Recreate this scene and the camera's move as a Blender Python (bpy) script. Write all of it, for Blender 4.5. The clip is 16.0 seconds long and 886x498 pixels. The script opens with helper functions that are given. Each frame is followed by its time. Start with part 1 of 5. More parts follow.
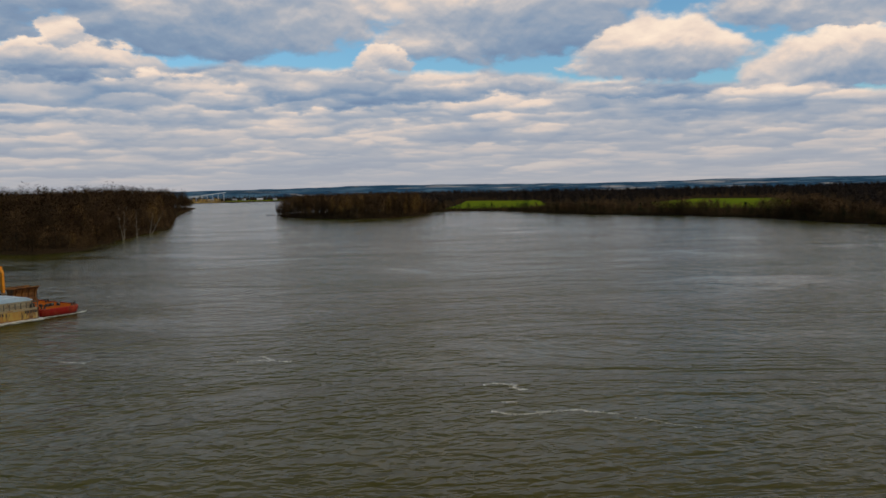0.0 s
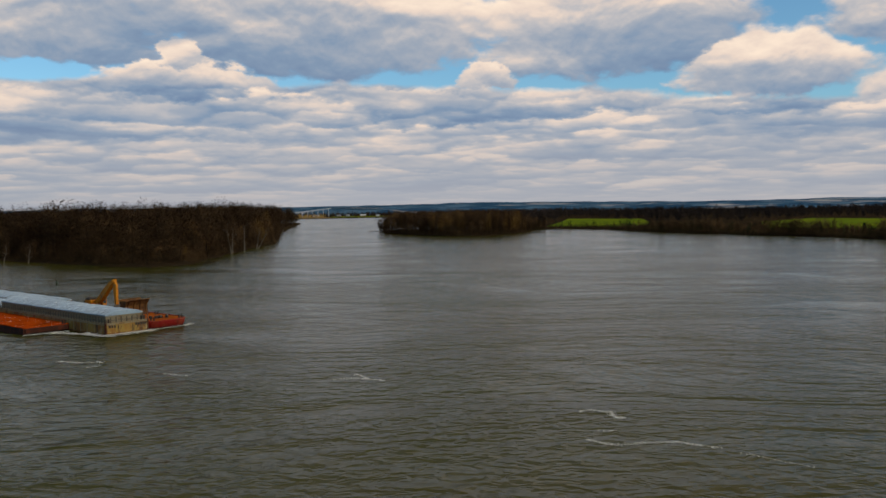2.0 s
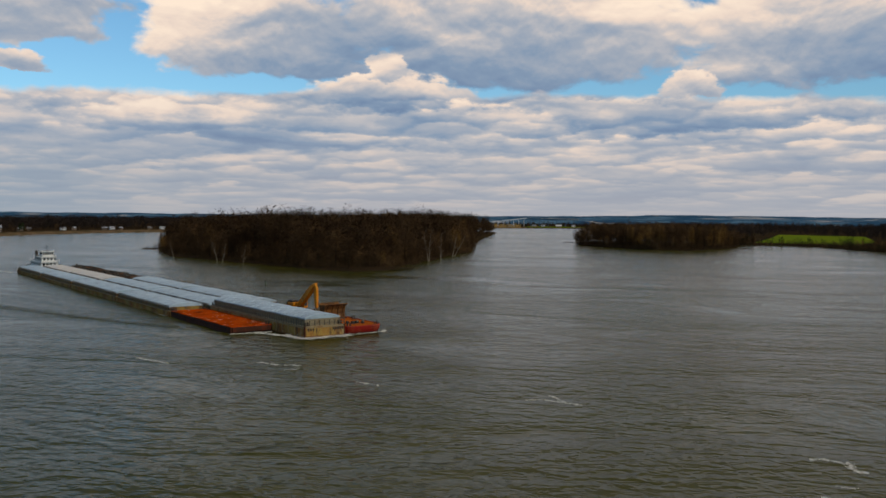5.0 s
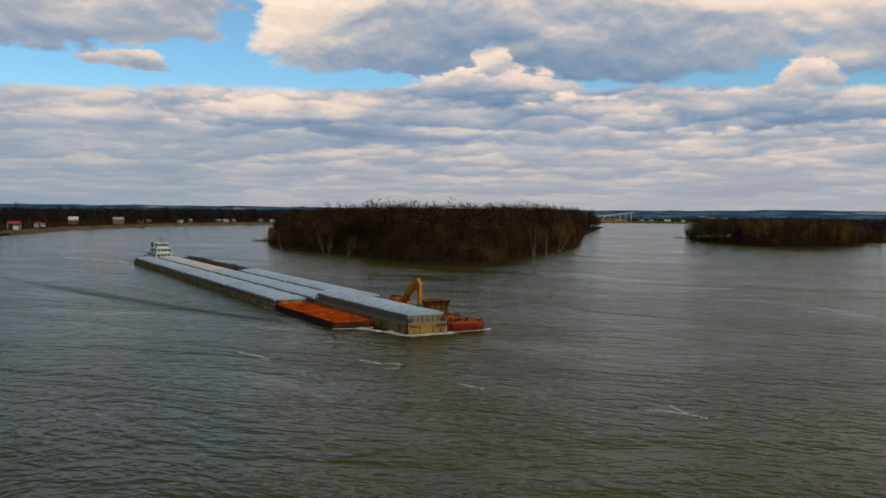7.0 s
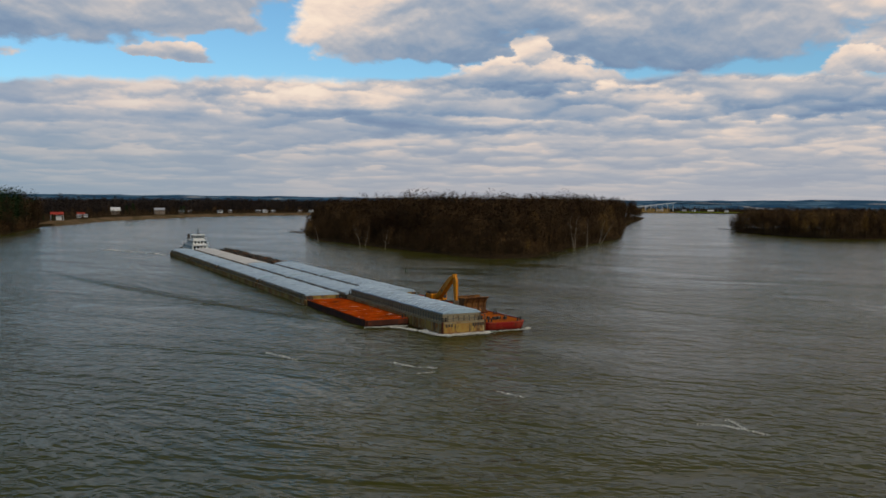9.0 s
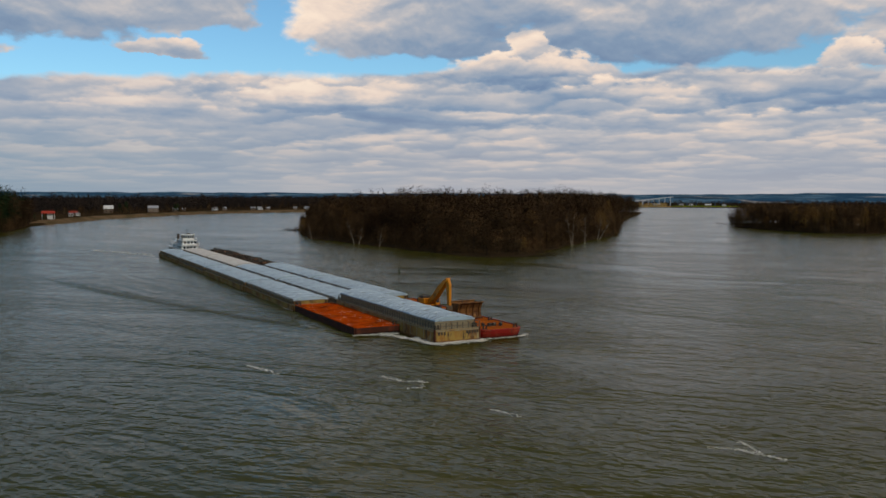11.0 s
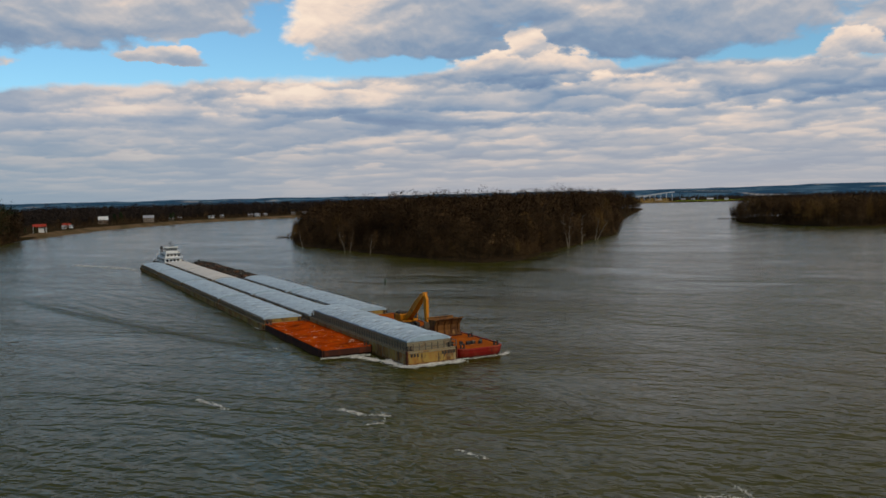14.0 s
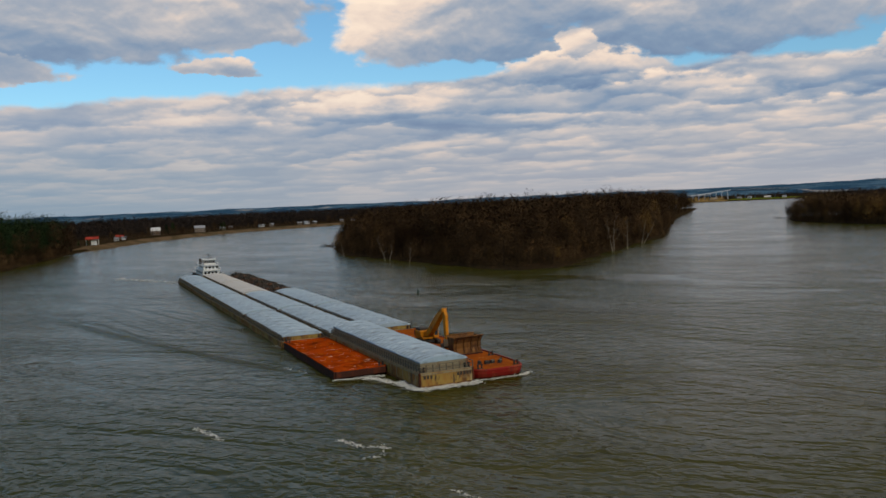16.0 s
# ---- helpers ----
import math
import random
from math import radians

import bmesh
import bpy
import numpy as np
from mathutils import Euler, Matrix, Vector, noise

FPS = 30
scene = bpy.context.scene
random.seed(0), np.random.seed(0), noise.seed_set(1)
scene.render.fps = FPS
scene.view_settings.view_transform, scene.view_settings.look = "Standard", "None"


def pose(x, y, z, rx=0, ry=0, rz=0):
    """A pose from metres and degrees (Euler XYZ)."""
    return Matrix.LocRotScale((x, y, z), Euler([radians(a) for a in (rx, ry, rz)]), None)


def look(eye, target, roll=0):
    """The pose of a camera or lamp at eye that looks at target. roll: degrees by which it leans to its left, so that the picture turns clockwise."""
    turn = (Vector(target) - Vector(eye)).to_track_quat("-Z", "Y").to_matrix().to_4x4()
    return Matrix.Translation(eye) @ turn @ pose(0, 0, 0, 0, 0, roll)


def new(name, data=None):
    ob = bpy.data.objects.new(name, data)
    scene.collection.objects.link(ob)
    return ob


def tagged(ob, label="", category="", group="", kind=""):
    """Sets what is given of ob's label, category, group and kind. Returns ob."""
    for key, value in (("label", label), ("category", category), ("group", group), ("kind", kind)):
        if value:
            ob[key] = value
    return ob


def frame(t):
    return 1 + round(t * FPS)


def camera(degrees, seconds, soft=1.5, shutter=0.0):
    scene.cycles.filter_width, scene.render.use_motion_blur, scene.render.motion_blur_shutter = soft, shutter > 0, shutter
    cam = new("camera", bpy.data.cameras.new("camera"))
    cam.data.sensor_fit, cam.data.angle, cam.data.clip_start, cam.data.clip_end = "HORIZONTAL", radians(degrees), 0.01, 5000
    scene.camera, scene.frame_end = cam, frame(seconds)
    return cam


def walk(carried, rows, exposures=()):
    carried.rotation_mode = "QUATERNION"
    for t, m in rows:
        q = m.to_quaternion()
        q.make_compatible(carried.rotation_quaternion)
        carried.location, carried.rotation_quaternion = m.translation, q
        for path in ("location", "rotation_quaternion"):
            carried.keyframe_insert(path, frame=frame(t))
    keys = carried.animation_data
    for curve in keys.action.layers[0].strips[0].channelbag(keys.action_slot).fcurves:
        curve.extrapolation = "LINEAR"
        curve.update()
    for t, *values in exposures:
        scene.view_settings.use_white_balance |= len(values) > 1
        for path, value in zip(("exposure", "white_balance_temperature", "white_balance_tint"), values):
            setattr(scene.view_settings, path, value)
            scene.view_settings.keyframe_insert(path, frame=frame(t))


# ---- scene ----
cam = camera(55.2, 16.0, soft=1.6)
PATH = [
    (0.0, look((11.51, -36.15, 26.51), (16.02, 63.48, 19.24), -1.23)),
    (0.5, look((11.71, -35.90, 26.61), (16.01, 63.78, 19.84), -1.27)),
    (1.0, look((11.90, -35.59, 26.71), (13.16, 64.21, 20.52), -1.12)),
    (1.5, look((12.06, -35.13, 26.81), (8.97, 64.66, 21.21), -0.94)),
    (2.0, look((12.19, -34.36, 26.87), (4.90, 65.24, 21.80), -0.87)),
    (2.5, look((12.12, -33.37, 26.92), (1.16, 65.92, 22.28), -0.63)),
    (3.0, look((11.90, -32.19, 26.96), (-2.72, 66.64, 22.65), -0.60)),
    (3.5, look((11.59, -30.86, 26.98), (-6.85, 67.35, 22.99), -0.27)),
    (4.0, look((11.13, -29.50, 26.96), (-11.13, 67.92, 23.19), -0.12)),
    (4.5, look((10.60, -28.10, 26.94), (-15.38, 68.40, 23.22), 0.09)),
    (5.0, look((10.08, -26.62, 26.93), (-19.58, 68.80, 23.15), 0.37)),
    (7.5, look((6.02, -17.46, 26.84), (-37.14, 72.61, 21.88), 0.79)),
    (8.0, look((5.22, -15.46, 26.97), (-39.36, 73.89, 21.65), 0.96)),
    (10.5, look((1.37, -5.37, 28.55), (-43.89, 83.57, 22.11), 0.35)),
    (11.0, look((0.69, -3.31, 28.80), (-44.16, 85.84, 22.41), 0.19)),
    (11.5, look((0.12, -1.21, 29.02), (-44.32, 88.14, 22.62), 0.09)),
    (12.0, look((-0.28, 0.95, 29.21), (-44.30, 90.51, 22.81), -0.09)),
    (12.5, look((-0.45, 3.23, 29.40), (-44.11, 92.97, 23.03), -0.34)),
    (13.0, look((-0.42, 5.67, 29.64), (-43.78, 95.56, 23.24), -0.69)),
    (13.5, look((-0.20, 8.28, 29.96), (-45.24, 97.33, 23.59), -0.98)),
    (14.0, look((0.18, 11.00, 30.34), (-45.06, 99.95, 24.01), -1.37)),
    (14.5, look((0.69, 13.75, 30.74), (-44.27, 102.85, 24.43), -1.74)),
    (15.0, look((1.27, 16.44, 31.11), (-44.70, 105.03, 24.94), -2.08)),
    (15.5, look((1.91, 19.04, 31.41), (-46.89, 106.12, 25.48), -2.33)),
    (16.0, look((2.60, 21.59, 31.64), (-48.17, 107.55, 25.94), -2.60)),
]
walk(cam, PATH)

# ---- world: broken cloud over a pale horizon ----
SUN_EL, SUN_AZ = 36.0, 118.0      # degrees; azimuth clockwise from +y
world = bpy.data.worlds.new("sky")
scene.world = world
world.use_nodes = True
wt = world.node_tree
wt.nodes.clear()

# the larger clouds above the deck: azimuth, base, half width and height in degrees, light on the crown, light towards
# the left side, brightness
CLOUDS = [
    (-29.8, 8.6, 8.2, 6.2, 0.30, 0.36, 0.0), (-12.3, 8.3, 12.4, 9.5, 0.42, -0.14, -0.04), (7.0, 8.0, 9.4, 8.5, 0.38, 0.14, -0.04),
    (-20.8, 8.6, 1.7, 3.2, 0.10, 0.0, 0.12), (-20.2, 7.0, 6.0, 2.8, 0.25, 0.0, 0.08), (-1.0, 7.6, 2.2, 2.0, 0.20, 0.0, 0.06),
    (17.0, 6.3, 6.8, 4.8, 0.35, 0.05, 0.04), (28.0, 9.0, 10.0, 4.8, 0.20, 0.0, 0.0), (29.5, 5.2, 9.0, 4.0, 0.35, 0.05, 0.0),
    (-56.5, 9.0, 13.0, 7.4, 0.30, -0.05, -0.10), (-43.4, 10.0, 5.6, 5.0, 0.16, 0.0, 0.0), (-45.0, 8.6, 3.0, 1.2, 0.0, 0.0, 0.0),
    (-58.0, 7.8, 4.5, 2.4, 0.0, 0.0, -0.02),
]


def nd(tree, kind, **props):
    n = tree.nodes.new(kind)
    for k, v in props.items():
        if k == "operation":
            n.operation = v
        elif k == "blend_type":
            n.blend_type = v
        elif k == "data_type":
            n.data_type = v
    return n


def mth(tree, op, a, b=None, c=None, clamp=False):
    n = nd(tree, "ShaderNodeMath", operation=op)
    n.use_clamp = clamp
    for i, v in enumerate((a, b, c)):
        if v is None:
            continue
        if isinstance(v, (int, float)):
            n.inputs[i].default_value = v
        else:
            tree.links.new(v, n.inputs[i])
    return n.outputs[0]


def comb(tree, x, y, z):
    n = nd(tree, "ShaderNodeCombineXYZ")
    for i, v in enumerate((x, y, z)):
        if isinstance(v, (int, float)):
            n.inputs[i].default_value = v
        else:
            tree.links.new(v, n.inputs[i])
    return n.outputs[0]


def ramp(tree, fac, stops, mode="LINEAR"):
    n = nd(tree, "ShaderNodeValToRGB")
    n.color_ramp.interpolation = mode
    e = n.color_ramp.elements
    while len(e) < len(stops):
        e.new(0.5)
    for i, (p, c) in enumerate(stops):
        e[i].position = p
        e[i].color = (*c, 1) if len(c) == 3 else c
    tree.links.new(fac, n.inputs[0])
    return n.outputs[0]


def mix(tree, fac, a, b, blend="MIX"):
    n = nd(tree, "ShaderNodeMix", data_type="RGBA", blend_type=blend)
    for s, v in ((n.inputs[0], fac), (n.inputs[6], a), (n.inputs[7], b)):
        if isinstance(v, (int, float)):
            s.default_value = v
        elif isinstance(v, tuple):
            s.default_value = (*v, 1)
        else:
            tree.links.new(v, s)
    return n.outputs[2]


def noise_tex(tree, vec, scale, detail=4.0, rough=0.55, distort=0.0):
    n = nd(tree, "ShaderNodeTexNoise")
    n.inputs["Scale"].default_value = scale
    n.inputs["Detail"].default_value = detail
    n.inputs["Roughness"].default_value = rough
    n.inputs["Distortion"].default_value = distort
    tree.links.new(vec, n.inputs["Vector"])
    return n.outputs["Fac"]


coord = nd(wt, "ShaderNodeTexCoord").outputs["Generated"]
sep = nd(wt, "ShaderNodeSeparateXYZ")
wt.links.new(coord, sep.inputs[0])
azim = mth(wt, "MULTIPLY", mth(wt, "ARCTAN2", sep.outputs[0], sep.outputs[1]), 57.2958)
elev = mth(wt, "MULTIPLY", mth(wt, "ARCSINE", sep.outputs[2]), 57.2958)


def smooth(v, lo, hi):
    n = nd(wt, "ShaderNodeMapRange")
    n.interpolation_type = "SMOOTHSTEP"
    wt.links.new(v, n.inputs[0])
    n.inputs[1].default_value, n.inputs[2].default_value = lo, hi
    return n.outputs[0]


# the deck: heads in rows that grow from the horizon upwards
rise = mth(wt, "LOGARITHM", mth(wt, "MULTIPLY_ADD", mth(wt, "MAXIMUM", elev, 0.0), 0.16, 0.34), 2.71828)
wide_rows = smooth(elev, 3.0, 5.5)


def bent(f, amount, z):
    """A coordinate bent by noise, so that heads are not smooth ovals."""
    return mth(wt, "MULTIPLY", mth(wt, "SUBTRACT", noise_tex(wt, comb(wt, mth(wt, "MULTIPLY", azim, f), mth(wt, "MULTIPLY", rise, 9.0), z), 1.0, 4, 0.55), 0.5), amount)


def heads(wide, tall, seed, bend):
    """Rows of cumulus heads, each lit on its crown and grey at its base."""
    u = mth(wt, "ADD", mth(wt, "MULTIPLY", azim, 1 / wide), bent(0.5, bend, seed))
    v = mth(wt, "ADD", mth(wt, "MULTIPLY", rise, tall), bent(0.4, bend * 1.1, seed + 4.0))
    n = nd(wt, "ShaderNodeTexVoronoi")
    n.voronoi_dimensions, n.feature = "2D", "SMOOTH_F1"
    n.inputs["Scale"].default_value, n.inputs["Smoothness"].default_value = 1.0, 0.55
    wt.links.new(comb(wt, mth(wt, "ADD", u, seed), v, 0.0), n.inputs["Vector"])
    at = nd(wt, "ShaderNodeSeparateXYZ")
    wt.links.new(n.outputs["Position"], at.inputs[0])
    tone = nd(wt, "ShaderNodeSeparateXYZ")
    wt.links.new(n.outputs["Color"], tone.inputs[0])
    crown = mth(wt, "MULTIPLY", mth(wt, "SUBTRACT", v, at.outputs[1]), 0.42)
    edge = mth(wt, "MULTIPLY", n.outputs["Distance"], -0.22)
    return mth(wt, "ADD", mth(wt, "ADD", crown, edge), mth(wt, "MULTIPLY_ADD", tone.outputs[0], 0.34, -0.06))


def blend(a, b, f):
    return mth(wt, "ADD", mth(wt, "MULTIPLY", a, mth(wt, "SUBTRACT", 1.0, f)), mth(wt, "MULTIPLY", b, f))


large = blend(heads(5.0, 4.6, 3.0, 1.2), heads(9.0, 4.6, 21.0, 1.2), wide_rows)
small = blend(heads(2.2, 10.0, 40.0, 1.2), heads(3.6, 10.0, 60.0, 1.2), wide_rows)
drift = noise_tex(wt, comb(wt, mth(wt, "MULTIPLY", azim, 0.09), mth(wt, "MULTIPLY", rise, 4.0), 2.0), 1.0, 3, 0.55, 0.4)

# billows of the larger clouds
def billow(lift, fa, fe, detail, z):
    p = comb(wt, mth(wt, "MULTIPLY", azim, fa), mth(wt, "MULTIPLY", mth(wt, "ADD", elev, lift), fe), z)
    return noise_tex(wt, p, 1.0, detail, 0.52, 0.35)


big0, big1 = billow(0.0, 0.13, 0.26, 5, 2.0), billow(0.75, 0.13, 0.26, 5, 2.0)
fine0, fine1 = billow(0.0, 0.60, 1.0, 5, 6.0), billow(0.25, 0.60, 1.0, 5, 6.0)
ragged = mth(wt, "ADD", mth(wt, "MULTIPLY", mth(wt, "SUBTRACT", big0, 0.5), 1.7), mth(wt, "MULTIPLY", mth(wt, "SUBTRACT", fine0, 0.5), 0.65))

frayed = comb(wt, mth(wt, "MULTIPLY", azim, 0.42), mth(wt, "MULTIPLY", elev, 0.75), 0.0)
frayed2 = comb(wt, mth(wt, "MULTIPLY", azim, 0.42), mth(wt, "MULTIPLY", elev, 0.75), 7.0)
azim2 = mth(wt, "MULTIPLY_ADD", mth(wt, "SUBTRACT", noise_tex(wt, frayed, 1.0, 4, 0.55), 0.5), 4.5, azim)
elev2 = mth(wt, "MULTIPLY_ADD", mth(wt, "SUBTRACT", noise_tex(wt, frayed2, 1.0, 4, 0.55), 0.5), 1.9, elev)
body, shade = None, None
for a0, e0, wa, we, k_top, k_side, k_all in CLOUDS:
    da = mth(wt, "MULTIPLY", mth(wt, "SUBTRACT", azim2, a0), 1 / wa)
    de = mth(wt, "MULTIPLY", mth(wt, "SUBTRACT", elev2, e0 + we * 0.3), 1 / (we * 0.7))
    # a flat base and a rounded crown
    low = mth(wt, "MULTIPLY", mth(wt, "MINIMUM", de, 0.0), 2.33)
    dz = mth(wt, "ADD", mth(wt, "MAXIMUM", de, 0.0), low)
    r2 = mth(wt, "ADD", mth(wt, "MULTIPLY", da, da), mth(wt, "MULTIPLY", dz, dz))
    solid = mth(wt, "SUBTRACT", 1.0, mth(wt, "POWER", r2, 0.5))
    light = mth(wt, "MULTIPLY_ADD", dz, k_top, mth(wt, "MULTIPLY_ADD", da, -k_side, k_all))
    if body is None:
        body, shade = solid, light
    else:
        pick = smooth(mth(wt, "SUBTRACT", solid, body), -0.12, 0.12)
        shade = mth(wt, "ADD", mth(wt, "MULTIPLY", shade, mth(wt, "SUBTRACT", 1.0, pick)), mth(wt, "MULTIPLY", light, pick))
        body = mth(wt, "SMOOTH_MAX", body, solid, 0.15)
solid_fine = mth(wt, "MULTIPLY_ADD", ragged, 0.60, body)
west = smooth(mth(wt, "MULTIPLY", azim, -1.0), 24, 60)
# unseen cloud above the view, added for the water's reflection, thinner in the west
unseen_overhead = mth(wt, "MULTIPLY", smooth(elev, 13.5, 19.0), smooth(mth(wt, "MULTIPLY_ADD", west, -0.16, big0), 0.42, 0.56))
upper = mth(wt, "MAXIMUM", smooth(solid_fine, -0.04, 0.20), unseen_overhead)
upper_lit = mth(wt, "ADD", mth(wt, "MULTIPLY", mth(wt, "SUBTRACT", big0, big1), 1.3), mth(wt, "MULTIPLY", mth(wt, "SUBTRACT", fine0, fine1), 0.30))
upper_lit = mth(wt, "ADD", mth(wt, "ADD", upper_lit, shade), 0.52)
# thin edges glow, thick middles are grey
upper_lit = mth(wt, "MULTIPLY_ADD", mth(wt, "MULTIPLY", solid_fine, smooth(solid_fine, 0.0, 0.5)), -0.10, upper_lit, clamp=True)

# the deck's upper limit, lower towards both sides
off = mth(wt, "ADD", azim, 20.0)
limit = mth(wt, "MULTIPLY_ADD", mth(wt, "MULTIPLY", off, off), -0.00105, 8.35)
inside_deck = mth(wt, "ADD", mth(wt, "SUBTRACT", limit, elev), mth(wt, "MULTIPLY", ragged, 1.1))
deck = smooth(inside_deck, -0.05, 0.45)
deck_lit = mth(wt, "ADD", mth(wt, "MULTIPLY", large, 0.95), mth(wt, "MULTIPLY", small, 0.55))
deck_lit = mth(wt, "MULTIPLY_ADD", mth(wt, "SUBTRACT", drift, 0.5), 1.0, deck_lit)
rim = mth(wt, "SUBTRACT", 1.0, smooth(inside_deck, 0.1, 1.6))
deck_lit = mth(wt, "ADD", deck_lit, mth(wt, "MULTIPLY_ADD", rim, 0.10, 0.43), clamp=True)

sky = nd(wt, "ShaderNodeTexSky")
sky.sky_type = "NISHITA"
sky.sun_disc = False
sky.sun_elevation, sky.sun_rotation = radians(SUN_EL), radians(SUN_AZ)
sky.altitude, sky.air_density, sky.dust_density, sky.ozone_density = 100, 1.0, 0.6, 2.0
blue = mix(wt, 1.0, sky.outputs[0], (0.075, 0.108, 0.118), "MULTIPLY")

TONES = [(0.0, (0.17, 0.25, 0.39)), (0.22, (0.235, 0.32, 0.445)), (0.42, (0.375, 0.415, 0.485)), (0.56, (0.54, 0.52, 0.53)), (0.72, (0.83, 0.68, 0.58)), (0.92, (1.0, 0.82, 0.66))]
heaven = mix(wt, upper, blue, ramp(wt, upper_lit, TONES))
heaven = mix(wt, deck, heaven, mix(wt, mth(wt, "MULTIPLY", west, 0.45), ramp(wt, deck_lit, TONES), (0.37, 0.415, 0.495)))
# pale band along the horizon
haze = ramp(wt, mth(wt, "DIVIDE", mth(wt, "ABSOLUTE", elev), 6.0), [(0.0, (1, 1, 1)), (0.3, (0.75, 0.75, 0.75)), (1.0, (0, 0, 0))], "EASE")
# bluer where the cloud breaks
heaven = mix(wt, mth(wt, "MULTIPLY", haze, 0.9), heaven, mix(wt, west, (0.42, 0.425, 0.46), (0.25, 0.335, 0.415)))
bg = nd(wt, "ShaderNodeBackground")
wt.links.new(heaven, bg.inputs[0])
bg.inputs[1].default_value = 1.0
out = nd(wt, "ShaderNodeOutputWorld")
wt.links.new(bg.outputs[0], out.inputs[0])

sun = new("sun", bpy.data.lights.new("sun", "SUN"))
sun.data.energy, sun.data.angle, sun.data.color = 1.7, radians(7), (1.0, 0.90, 0.74)
sun_dir = Vector((math.sin(radians(SUN_AZ)) * math.cos(radians(SUN_EL)), math.cos(radians(SUN_AZ)) * math.cos(radians(SUN_EL)), math.sin(radians(SUN_EL))))
sun.matrix_world = look(sun_dir * 300, (0, 0, 0))


# ---- materials ----
def material(name, colour, rough=0.7, metal=0.0, stains=(), bump=0.0, bump_scale=8.0, grain=None, spread=0.0, spec=0.12):
    """Principled. stains: (colour, scale, from, to, stretch) laid over by noise; grain: (colour, scale, amount);
    spread: brightness change from one object to the next."""
    m = bpy.data.materials.new(name)
    m.use_nodes = True
    t = m.node_tree
    bsdf = t.nodes["Principled BSDF"]
    vec = nd(t, "ShaderNodeTexCoord").outputs["Object"]
    col = None
    base = nd(t, "ShaderNodeRGB")
    base.outputs[0].default_value = (*colour, 1)
    col = base.outputs[0]
    if grain:
        f = noise_tex(t, vec, grain[1], 6, 0.6)
        col = mix(t, mth(t, "MULTIPLY", f, grain[2]), col, grain[0])
    for c, scale, lo, hi, stretch in stains:
        mp = nd(t, "ShaderNodeMapping")
        mp.inputs["Scale"].default_value = stretch
        t.links.new(vec, mp.inputs[0])
        f = noise_tex(t, mp.outputs[0], scale, 6, 0.62, 0.4)
        col = mix(t, ramp(t, f, [(lo, (0, 0, 0)), (hi, (1, 1, 1))]), col, c)
    if spread:
        info = nd(t, "ShaderNodeObjectInfo")
        k = mth(t, "MULTIPLY_ADD", info.outputs["Random"], spread, 1 - spread / 2)
        col = mix(t, 1.0, col, comb(t, k, k, k), "MULTIPLY")
    t.links.new(col, bsdf.inputs["Base Color"])
    bsdf.inputs["Roughness"].default_value = rough
    bsdf.inputs["Metallic"].default_value = metal
    bsdf.inputs["Specular IOR Level"].default_value = spec
    if bump:
        b = nd(t, "ShaderNodeBump")
        b.inputs["Strength"].default_value = bump
        b.inputs["Distance"].default_value = 0.05
        t.links.new(noise_tex(t, vec, bump_scale, 6, 0.6), b.inputs["Height"])
        t.links.new(b.outputs[0], bsdf.inputs["Normal"])
    return m


